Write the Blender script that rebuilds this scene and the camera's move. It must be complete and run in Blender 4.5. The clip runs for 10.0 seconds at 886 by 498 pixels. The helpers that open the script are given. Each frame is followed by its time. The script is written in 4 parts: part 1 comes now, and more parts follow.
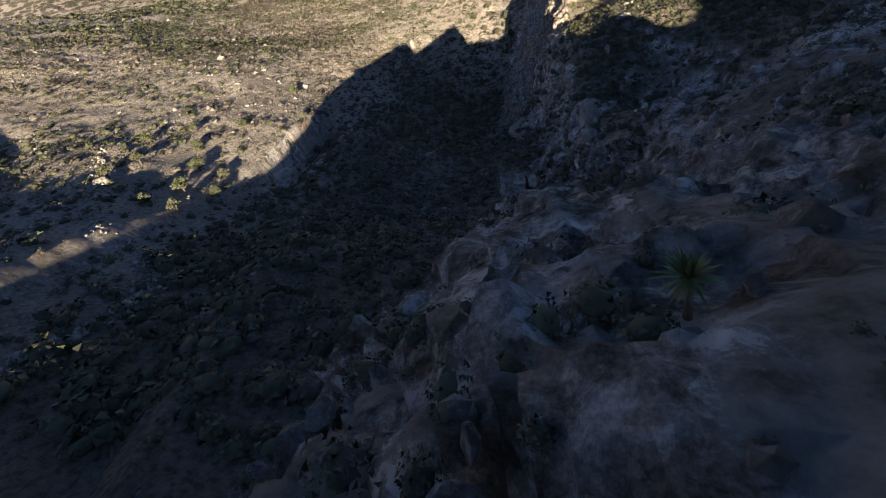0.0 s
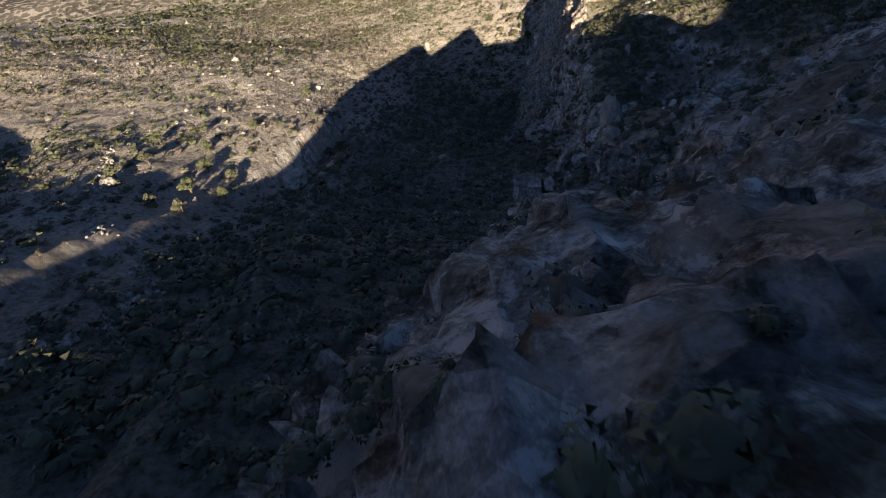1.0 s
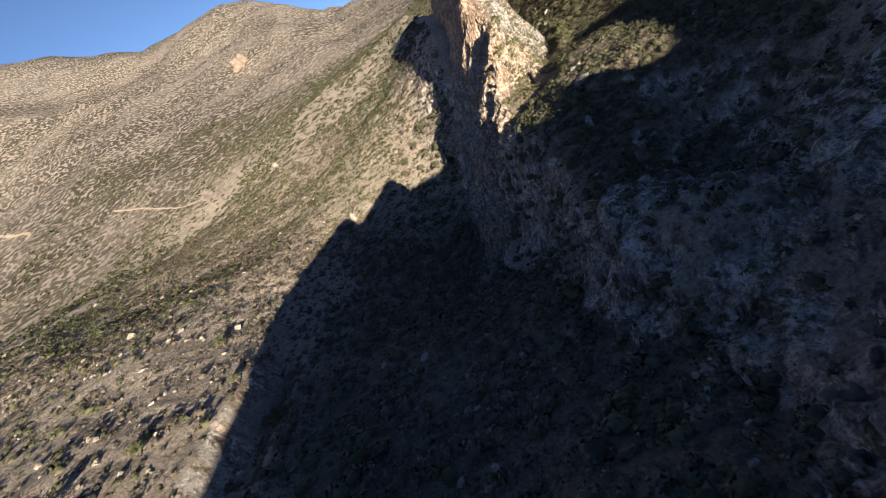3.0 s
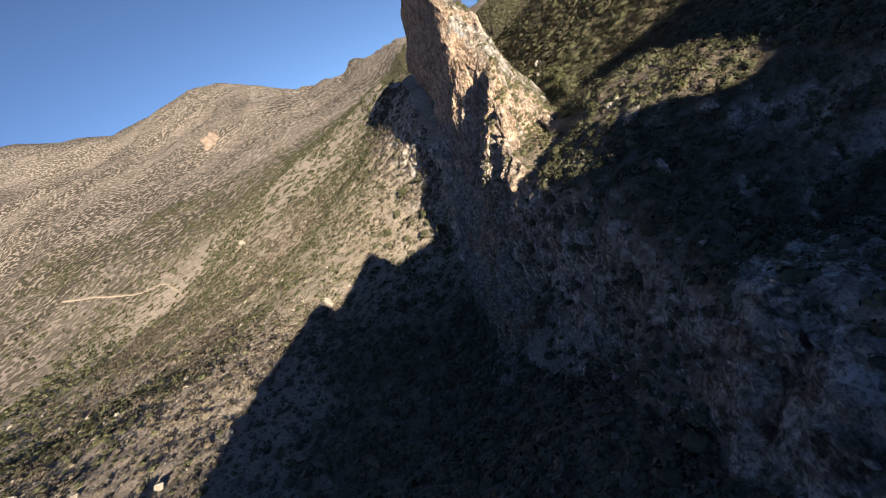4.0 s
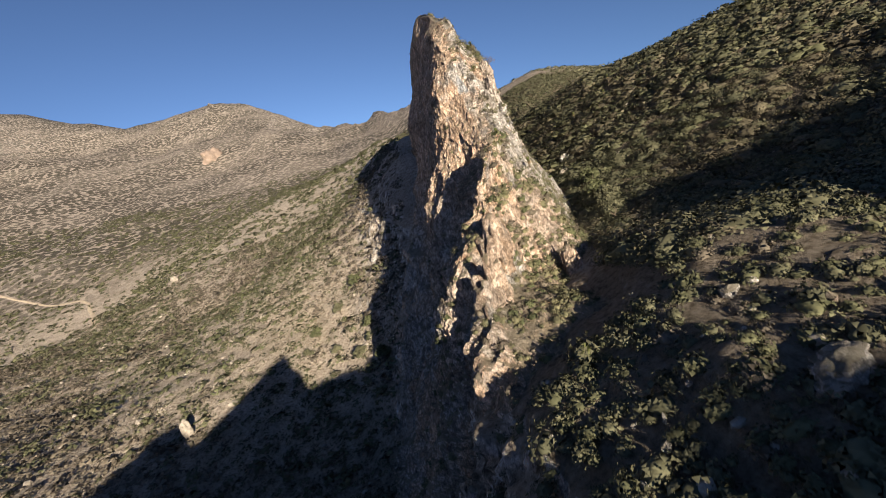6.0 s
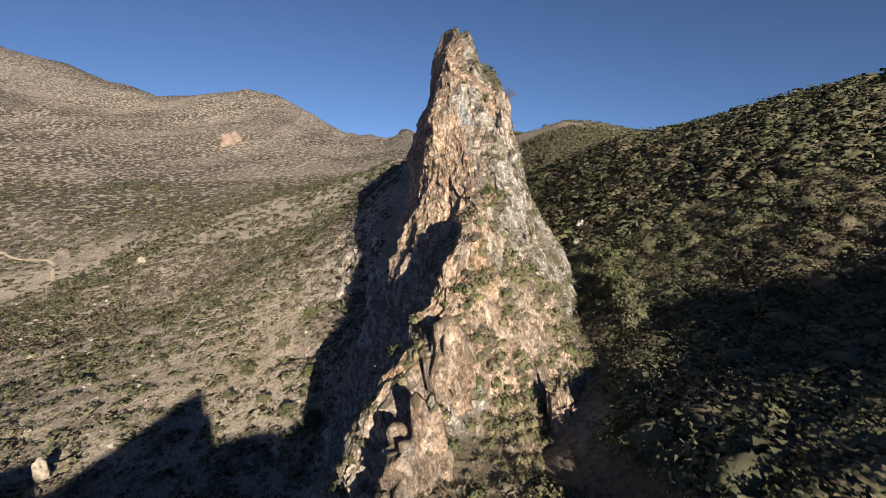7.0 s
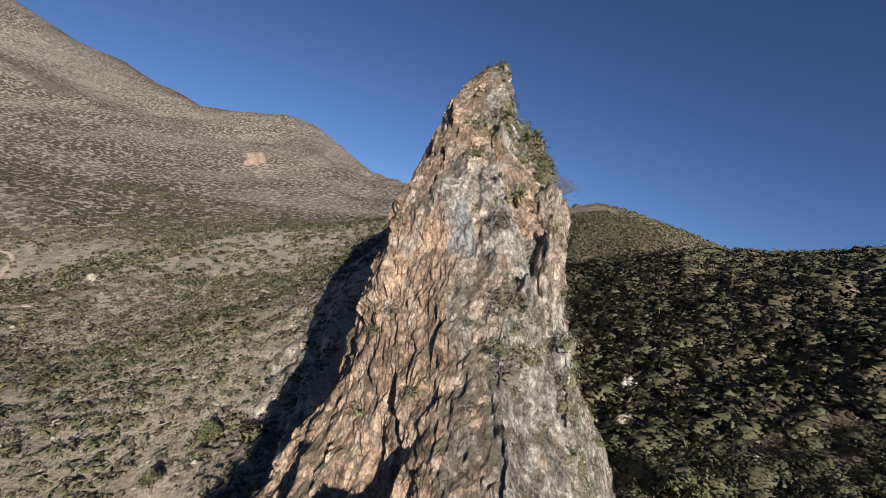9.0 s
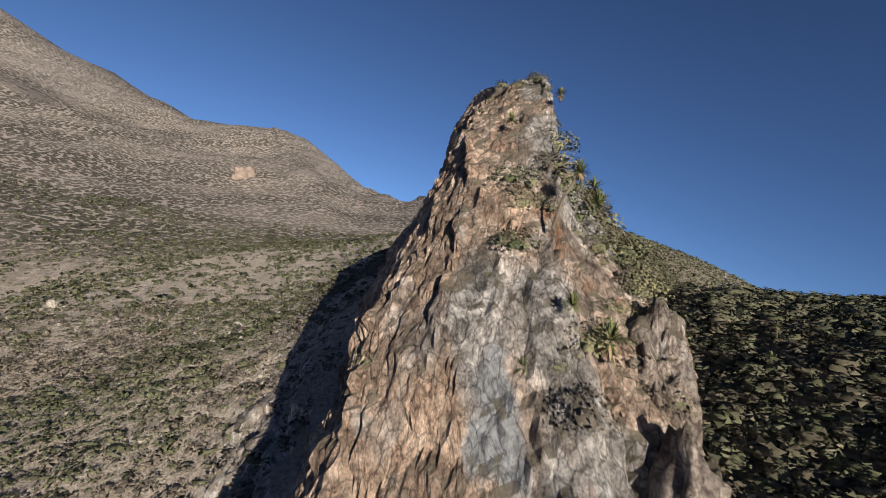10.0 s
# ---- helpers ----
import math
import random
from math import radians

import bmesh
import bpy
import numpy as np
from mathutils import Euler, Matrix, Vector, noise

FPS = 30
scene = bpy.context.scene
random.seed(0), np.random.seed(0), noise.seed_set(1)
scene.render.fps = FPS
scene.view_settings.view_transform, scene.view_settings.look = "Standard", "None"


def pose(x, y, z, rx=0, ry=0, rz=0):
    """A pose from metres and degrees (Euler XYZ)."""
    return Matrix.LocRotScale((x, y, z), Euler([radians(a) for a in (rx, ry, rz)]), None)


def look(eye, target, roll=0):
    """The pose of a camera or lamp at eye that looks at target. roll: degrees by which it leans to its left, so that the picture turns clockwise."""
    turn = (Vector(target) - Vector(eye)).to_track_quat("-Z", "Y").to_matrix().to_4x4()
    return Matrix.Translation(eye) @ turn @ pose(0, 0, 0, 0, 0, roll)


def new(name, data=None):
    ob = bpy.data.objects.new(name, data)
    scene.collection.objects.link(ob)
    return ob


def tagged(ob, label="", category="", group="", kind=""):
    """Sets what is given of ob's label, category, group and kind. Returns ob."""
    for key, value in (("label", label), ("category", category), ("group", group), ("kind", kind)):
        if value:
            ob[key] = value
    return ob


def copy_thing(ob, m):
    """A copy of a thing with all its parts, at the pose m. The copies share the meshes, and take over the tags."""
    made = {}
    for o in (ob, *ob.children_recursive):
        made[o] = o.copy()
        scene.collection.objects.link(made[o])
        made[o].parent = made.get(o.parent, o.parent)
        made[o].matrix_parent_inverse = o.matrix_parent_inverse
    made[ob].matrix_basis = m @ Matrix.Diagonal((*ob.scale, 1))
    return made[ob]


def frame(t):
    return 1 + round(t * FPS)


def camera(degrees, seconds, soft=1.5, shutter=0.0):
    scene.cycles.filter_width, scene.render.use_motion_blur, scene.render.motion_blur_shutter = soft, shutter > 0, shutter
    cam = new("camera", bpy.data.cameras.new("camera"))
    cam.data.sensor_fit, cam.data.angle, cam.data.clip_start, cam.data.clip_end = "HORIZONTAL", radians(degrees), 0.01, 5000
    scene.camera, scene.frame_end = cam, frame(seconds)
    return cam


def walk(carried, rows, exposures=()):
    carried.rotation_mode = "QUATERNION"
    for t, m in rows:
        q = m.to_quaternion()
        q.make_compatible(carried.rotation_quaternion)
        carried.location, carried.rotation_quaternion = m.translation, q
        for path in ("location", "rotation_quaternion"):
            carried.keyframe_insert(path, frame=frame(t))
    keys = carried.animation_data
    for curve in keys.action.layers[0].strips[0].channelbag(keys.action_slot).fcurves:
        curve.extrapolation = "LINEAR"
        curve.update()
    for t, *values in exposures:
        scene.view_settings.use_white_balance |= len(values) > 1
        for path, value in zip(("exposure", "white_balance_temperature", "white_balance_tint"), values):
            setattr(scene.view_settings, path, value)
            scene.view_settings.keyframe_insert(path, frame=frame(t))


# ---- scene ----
cam = camera(88.4, 10.0, soft=0.9, shutter=0.12)
PATH = [
    (0, (26.628, -0.616, 205.623), (26.217, 0.869, 204.348), -15.3),
    (0.5, (26.666, 0.585, 204.947), (26.214, 2.064, 203.680), -10.0),
    (1, (26.544, 2.296, 203.603), (26.074, 3.784, 202.352), -15.9),
    (1.5, (25.264, 9.026, 200.275), (24.807, 10.586, 199.109), -26.1),
    (2, (24.159, 19.861, 196.921), (23.766, 21.532, 195.894), -32.9),
    (2.5, (23.190, 33.391, 194.937), (22.880, 35.137, 194.013), -35.2),
    (2.7, (23.215, 37.771, 194.308), (22.927, 39.536, 193.412), -35.7),
    (3.8, (17.013, 73.372, 188.098), (16.980, 75.236, 187.375), -36.8),
    (4, (18.072, 79.208, 187.119), (18.075, 81.085, 186.429), -36.6),
    (4.5, (22.239, 93.270, 184.900), (22.302, 95.165, 184.264), -33.7),
    (5, (26.967, 105.922, 183.164), (27.067, 107.828, 182.567), -29.9),
    (5.5, (31.854, 119.003, 181.265), (31.991, 120.924, 180.724), -26.6),
    (5.7, (34.084, 124.233, 180.455), (34.233, 126.160, 179.942), -25.1),
    (6.8, (45.279, 148.729, 179.892), (45.465, 150.684, 179.510), -12.7),
    (7, (47.171, 153.321, 180.186), (47.351, 155.280, 179.825), -10.4),
    (7.5, (51.154, 164.293, 181.405), (51.313, 166.264, 181.102), -5.3),
    (8, (53.998, 174.551, 182.976), (54.141, 176.532, 182.736), -1.8),
    (8.5, (55.643, 183.698, 184.646), (55.786, 185.685, 184.461), -0.4),
    (9, (56.618, 192.569, 187.012), (56.770, 194.559, 186.877), 0.1),
    (9.5, (57.071, 200.226, 189.339), (57.238, 202.217, 189.245), 0.4),
    (10, (57.183, 207.616, 191.669), (57.372, 209.606, 191.596), 0.6),
]
K = 0.88  # metres in one unit of the plan
walk(cam, [(t, look(Vector(eye) * K, Vector(target) * K, roll)) for t, eye, target, roll in PATH], exposures=[(0, 1.75, 7400, 10), (2, 1.6, 7200, 10), (5, 1.35, 7200, 10), (7.5, 1.05, 6900, 10), (10, 0.85, 6400, 10)])

# ---- light: a low sun behind the flight line, clear blue sky ----
SUN_EL, SUN_X, SUN_Y = 15.0, 0.26, -0.965
world = bpy.data.worlds.new("sky")
scene.world = world
world.use_nodes = True
wn = world.node_tree.nodes
sky = wn.new("ShaderNodeTexSky")
sky.sky_type = "NISHITA"
sky.sun_disc = False
sky.altitude = 2400
sky.sun_elevation = radians(SUN_EL)
sky.sun_rotation = math.atan2(SUN_X, SUN_Y)
sky.air_density, sky.dust_density, sky.ozone_density = 1.0, 2.0, 1.6
wn["Background"].inputs["Strength"].default_value = 0.041
tint = wn.new("ShaderNodeMix")
tint.data_type, tint.blend_type = "RGBA", "MULTIPLY"
tint.inputs[0].default_value = 1.0
tint.inputs[7].default_value = (0.84, 0.92, 1.08, 1)  # a thin, dry winter sky
coord, shift = wn.new("ShaderNodeTexCoord"), wn.new("ShaderNodeMapping")
shift.inputs["Location"].default_value = (0, 0, 0.16)  # the land falls away below the eye on one side
shift.inputs["Rotation"].default_value = (0, -0.2, 0)
world.node_tree.links.new(coord.outputs["Generated"], shift.inputs["Vector"])
world.node_tree.links.new(shift.outputs[0], sky.inputs["Vector"])
deep = wn.new("ShaderNodeGamma")  # deep blue overhead, bright towards the sun
deep.inputs["Gamma"].default_value = 1.25
world.node_tree.links.new(sky.outputs[0], deep.inputs["Color"])
world.node_tree.links.new(deep.outputs[0], tint.inputs[6])
world.node_tree.links.new(tint.outputs[2], wn["Background"].inputs["Color"])
sun = new("sun", bpy.data.lights.new("sun", "SUN"))
sun.data.energy, sun.data.angle, sun.data.color = 4.4, radians(0.35), (1.0, 0.88, 0.73)
sun.matrix_world = look((SUN_X * 300, SUN_Y * 300, 300 * math.tan(radians(SUN_EL))), (0, 0, 0))


# ---- noise ----
def hashed(ix, iy, iz, seed):
    h = (ix * 374761393 + iy * 668265263 + iz * 2147483647 + seed * 974711) & 0xFFFFFFFF
    h = ((h ^ (h >> 13)) * 1274126177) & 0xFFFFFFFF
    h = ((h ^ (h >> 16)) * 2246822519) & 0xFFFFFFFF
    return ((h ^ (h >> 15)) & 0xFFFFFF) / 0xFFFFFF


def vnoise(x, y, z, seed=0):
    """Smooth noise in -1..1 at arrays of places."""
    x, y, z = (np.asarray(a, float) for a in np.broadcast_arrays(x, y, z))
    fx, fy, fz = np.floor(x), np.floor(y), np.floor(z)
    ix, iy, iz = fx.astype(np.int64), fy.astype(np.int64), fz.astype(np.int64)
    u, v, w = x - fx, y - fy, z - fz
    u, v, w = (a * a * a * (a * (a * 6 - 15) + 10) for a in (u, v, w))
    total = 0.0
    for dx, wx in ((0, 1 - u), (1, u)):
        for dy, wy in ((0, 1 - v), (1, v)):
            for dz, wz in ((0, 1 - w), (1, w)):
                total = total + wx * wy * wz * hashed(ix + dx, iy + dy, iz + dz, seed)
    return total * 2 - 1


def fbm(x, y, z, size, octaves=4, seed=0, gain=0.5):
    total, amp = 0.0, 1.0
    for k in range(octaves):
        s = 2.03 ** k / size
        total = total + amp * vnoise(x * s + 7.1 * k, y * s + 3.7 * k, z * s + 5.3 * k, seed + k)
        amp *= gain
    return total


def ridged(x, y, z, size, octaves=4, seed=0):
    total, amp = 0.0, 1.0
    for k in range(octaves):
        s = 2.1 ** k / size
        total = total + amp * (1 - 2 * np.abs(vnoise(x * s + 3.1 * k, y * s, z * s + 2.7 * k, seed + k)))
        amp *= 0.5
    return total


def blocks(x, y, z, size, seed=0):
    """Uneven blocks: a height for the block at each place, and how near the joint is."""
    x, y, z = x / size, y / size, z / size
    fx, fy, fz = (np.floor(a).astype(np.int64) for a in (x, y, z))
    best, second = np.full(x.shape, 9.0), np.full(x.shape, 9.0)
    value = np.zeros(x.shape)
    for dx in (-1, 0, 1):
        for dy in (-1, 0, 1):
            for dz in (-1, 0, 1):
                cx, cy, cz = fx + dx, fy + dy, fz + dz
                jx, jy, jz = (hashed(cx, cy, cz, seed + k) for k in (1, 2, 3))
                d = np.sqrt((cx + jx - x) ** 2 + (cy + jy - y) ** 2 + (cz + jz - z) ** 2)
                nearer = d < best
                second = np.where(nearer, best, np.minimum(second, d))
                value = np.where(nearer, hashed(cx, cy, cz, seed + 4), value)
                best = np.where(nearer, d, best)
    return value * 2 - 1, second - best


def facets(x, y, z, size, seed=0, tilt=0.9):
    """Broken rock: every block ends in a flat face that leans its own way. Heights in about -1..1."""
    x, y, z = x / size, y / size, z / size
    fx, fy, fz = (np.floor(a).astype(np.int64) for a in (x, y, z))
    best, value = np.full(x.shape, 9.0), np.zeros(x.shape)
    for dx in (-1, 0, 1):
        for dy in (-1, 0, 1):
            for dz in (-1, 0, 1):
                cx, cy, cz = fx + dx, fy + dy, fz + dz
                ox, oy, oz = (c + hashed(cx, cy, cz, seed + k) - a for c, k, a in ((cx, 1, x), (cy, 2, y), (cz, 3, z)))
                d = ox * ox + oy * oy + oz * oz
                nearer = d < best
                lean = sum((hashed(cx, cy, cz, seed + k) * 2 - 1) * o for k, o in ((5, ox), (6, oy), (7, oz)))
                value = np.where(nearer, 0.7 * (hashed(cx, cy, cz, seed + 4) * 2 - 1) + tilt * lean, value)
                best = np.where(nearer, d, best)
    return value


def smooth(a, lo, hi):
    t = np.clip((a - lo) / (hi - lo), 0, 1)
    return t * t * (3 - 2 * t)


def spline(knots, q):
    """Weights of each knot at the places q, for a smooth curve through the knots' values."""
    k = np.asarray(knots, float)
    q = np.clip(np.asarray(q, float), k[0], k[-1])
    one = np.eye(len(k))
    slope = np.gradient(one, k, axis=0)
    i = np.clip(np.searchsorted(k, q) - 1, 0, len(k) - 2)
    h = (k[i + 1] - k[i])[:, None]
    t = ((q - k[i]) / (k[i + 1] - k[i]))[:, None]
    return ((2 * t ** 3 - 3 * t ** 2 + 1) * one[i] + (t ** 3 - 2 * t ** 2 + t) * h * slope[i]
            + (3 * t ** 2 - 2 * t ** 3) * one[i + 1] + (t ** 3 - t ** 2) * h * slope[i + 1])


def along(knots, values, q):
    return spline(knots, q) @ np.asarray(values, float)


# ---- meshes ----
def mesh_of(name, verts, faces, material, smooth_shade=False):
    """A mesh from arrays of places and of triangles or quads."""
    verts, faces = np.asarray(verts, np.float32) * np.float32(K), np.asarray(faces, np.int32)
    n, k = faces.shape
    me = bpy.data.meshes.new(name)
    me.vertices.add(len(verts))
    me.vertices.foreach_set("co", verts.ravel())
    me.loops.add(n * k)
    me.loops.foreach_set("vertex_index", faces.ravel())
    me.polygons.add(n)
    me.polygons.foreach_set("loop_start", np.arange(0, n * k, k, dtype=np.int32))
    me.polygons.foreach_set("loop_total", np.full(n, k, np.int32))
    me.polygons.foreach_set("use_smooth", np.full(n, smooth_shade))
    me.materials.append(material)
    me.update(calc_edges=True)
    return me


def grid_faces(nu, nv):
    i, j = np.meshgrid(np.arange(nu - 1), np.arange(nv - 1), indexing="ij")
    a = i * nv + j
    return np.stack([a, a + nv, a + nv + 1, a + 1], -1).reshape(-1, 4)


def part(name, me, parent, label=""):
    ob = new(name, me)
    ob.parent = parent
    return tagged(ob, label)


# ---- materials ----
def material(name):
    m = bpy.data.materials.new(name)
    m.use_nodes = True
    return m, m.node_tree, m.node_tree.nodes["Principled BSDF"]


class Nodes:
    """Short forms for the nodes of one material."""

    def __init__(self, tree):
        self.tree = tree
        self.place = tree.nodes.new("ShaderNodeNewGeometry")

    def link(self, a, b):
        self.tree.links.new(a, b)

    def mapped(self, scale):
        n = self.tree.nodes.new("ShaderNodeMapping")
        n.inputs["Scale"].default_value = scale
        self.link(self.place.outputs["Position"], n.inputs["Vector"])
        return n.outputs[0]

    def noise(self, scale, detail=6, rough=0.6, stretch=(1, 1, 1), warp=0.0):
        n = self.tree.nodes.new("ShaderNodeTexNoise")
        n.inputs["Scale"].default_value, n.inputs["Detail"].default_value = scale, detail
        n.inputs["Roughness"].default_value, n.inputs["Distortion"].default_value = rough, warp
        self.link(self.mapped(stretch), n.inputs["Vector"])
        return n.outputs["Fac"]

    def cells(self, scale, feature="F1", stretch=(1, 1, 1), out="Distance", warp=0.0):
        n = self.tree.nodes.new("ShaderNodeTexVoronoi")
        n.feature = feature
        n.inputs["Scale"].default_value = scale
        place = self.mapped(stretch)
        if warp:
            wave = self.tree.nodes.new("ShaderNodeTexNoise")
            wave.inputs["Scale"].default_value, wave.inputs["Detail"].default_value = scale * 1.5, 4
            self.link(place, wave.inputs["Vector"])
            bend = self.tree.nodes.new("ShaderNodeVectorMath")
            bend.operation = "MULTIPLY_ADD"
            bend.inputs[1].default_value = (warp, warp, warp)
            self.link(wave.outputs["Color"], bend.inputs[0])
            self.link(place, bend.inputs[2])
            place = bend.outputs[0]
        self.link(place, n.inputs["Vector"])
        return n.outputs[out]

    def ramp(self, value, *stops):
        n = self.tree.nodes.new("ShaderNodeValToRGB")
        while len(n.color_ramp.elements) < len(stops):
            n.color_ramp.elements.new(0.5)
        for e, (p, c) in zip(n.color_ramp.elements, stops):
            e.position = p
            e.color = (c, c, c, 1) if isinstance(c, (int, float)) else (*c, 1)
        self.link(value, n.inputs["Fac"])
        return n.outputs["Color"]

    def mix(self, factor, a, b, blend="MIX"):
        n = self.tree.nodes.new("ShaderNodeMix")
        n.data_type, n.blend_type = "RGBA", blend
        for socket, v in zip((n.inputs[0], n.inputs[6], n.inputs[7]), (factor, a, b)):
            if isinstance(v, (int, float)):
                socket.default_value = v
            elif isinstance(v, tuple):
                socket.default_value = (*v, 1)
            else:
                self.link(v, socket)
        return n.outputs[2]

    def math(self, op, a, b=0.0):
        n = self.tree.nodes.new("ShaderNodeMath")
        n.operation = op
        for socket, v in zip(n.inputs, (a, b)):
            if isinstance(v, (int, float)):
                socket.default_value = v
            else:
                self.link(v, socket)
        return n.outputs[0]

    def upness(self):
        n = self.tree.nodes.new("ShaderNodeSeparateXYZ")
        self.link(self.place.outputs["Normal"], n.inputs[0])
        return n.outputs["Z"]

    def attribute(self, name):
        n = self.tree.nodes.new("ShaderNodeAttribute")
        n.attribute_name = name
        return n.outputs["Fac"]

    def bump(self, shader, height, strength, distance):
        n = self.tree.nodes.new("ShaderNodeBump")
        n.inputs["Strength"].default_value, n.inputs["Distance"].default_value = strength, distance
        self.link(height, n.inputs["Height"])
        self.link(n.outputs[0], shader.inputs["Normal"])


def rock_colour(g, ochre=None, pale_from=0.58, light=1.0):
    """Weathered limestone: grey with tan, orange and pale stains that run down the face."""
    big = g.noise(0.1, 6, 0.65, (1, 1, 0.45), 0.6)
    grain = g.noise(1.6, 11, 0.84, (1, 1, 0.75))
    streak = g.noise(1.3, 8, 0.72, (1, 1, 0.22))
    tan = g.ramp(grain, (0.37, (0.12, 0.083, 0.063)), (0.48, (0.36, 0.26, 0.195)), (0.61, (0.56, 0.45, 0.36)))
    grey = g.ramp(grain, (0.37, (0.065, 0.062, 0.06)), (0.48, (0.25, 0.24, 0.23)), (0.61, (0.5, 0.485, 0.47)))
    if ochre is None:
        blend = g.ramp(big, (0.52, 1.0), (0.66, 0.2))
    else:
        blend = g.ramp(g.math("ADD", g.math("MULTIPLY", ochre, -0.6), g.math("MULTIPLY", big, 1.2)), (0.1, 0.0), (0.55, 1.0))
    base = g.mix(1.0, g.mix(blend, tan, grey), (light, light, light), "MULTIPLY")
    base = g.mix(g.ramp(streak, (0.56, 0.0), (0.64, 0.6)), base, (0.56, 0.53, 0.5))
    base = g.mix(g.ramp(streak, (0.3, 0.6), (0.44, 0.0)), base, (0.085, 0.073, 0.065))
    for scale, low in ((0.9, 0.5), (2.6, 0.55)):  # every broken face has its own tone
        tone = g.ramp(g.cells(scale, "F1", (1, 1, 0.65), "Color", 0.5 / scale), (0.15, low), (0.85, 1.0))
        base = g.mix(1.0, base, tone, "MULTIPLY")
    base = g.mix(1.0, base, (1.85, 1.85, 1.85), "MULTIPLY")
    rust = g.noise(0.3, 7, 0.68, (1, 1, 0.45), 0.5)
    base = g.mix(g.ramp(rust, (0.6, 0.0), (0.68, 0.65)), base, (0.4, 0.21, 0.11))
    pale = g.noise(0.33, 8, 0.7, (1, 1, 0.4), 0.8)
    base = g.mix(g.ramp(pale, (pale_from, 0.0), (pale_from + 0.08, 0.75)), base, (0.58, 0.54, 0.5))
    lichen = g.ramp(g.noise(3.2, 4, 0.6), (0.6, 0.0), (0.68, 0.55))
    return g.mix(lichen, base, (0.09, 0.088, 0.075)), grain, streak


def make_rock(name="limestone", marked=False):
    m, tree, b = material(name)
    g = Nodes(tree)
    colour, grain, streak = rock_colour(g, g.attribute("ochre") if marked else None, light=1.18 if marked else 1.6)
    if marked:
        fresh = g.ramp(grain, (0.3, (0.3, 0.32, 0.34)), (0.7, (0.52, 0.54, 0.57)))
        colour = g.mix(g.attribute("scar"), colour, fresh)
        gaps = g.ramp(g.cells(1.7, "DISTANCE_TO_EDGE", (1, 1, 0.5), warp=0.45), (0.0, 0.42), (0.05, 1.0))
        pores = g.ramp(g.noise(5.0, 8, 0.8, (1, 1, 0.7)), (0.36, 0.45), (0.5, 1.0), (0.64, 1.4))
        colour = g.mix(1.0, g.mix(1.0, colour, gaps, "MULTIPLY"), pores, "MULTIPLY")
    dust = g.ramp(g.math("ADD", g.upness(), g.math("MULTIPLY", grain, 0.5)), (0.95, 0.0), (1.2, 0.75))
    g.link(g.mix(dust, colour, (0.2, 0.18, 0.13)), b.inputs["Base Color"])
    b.inputs["Roughness"].default_value = 0.9
    b.inputs["Specular IOR Level"].default_value = 0.2
    split = g.cells(1.1, "DISTANCE_TO_EDGE", (1, 1, 0.55), warp=0.4)
    cracks = g.ramp(split, (0.0, 0.0), (0.05, 1.0))
    cracks = g.math("ADD", cracks, g.math("MULTIPLY", g.ramp(g.cells(2.8, "DISTANCE_TO_EDGE", (1, 1, 0.55), warp=0.2), (0.0, 0.0), (0.07, 1.0)), 0.5))
    fine = g.noise(7.0, 8, 0.75, (1, 1, 0.6))
    h = g.math("ADD", g.math("ADD", grain, g.math("MULTIPLY", fine, 0.35)), g.math("ADD", g.math("MULTIPLY", streak, 0.3), g.math("MULTIPLY", cracks, 0.18)))
    g.bump(b, h, 1.0, 0.42)
    return m


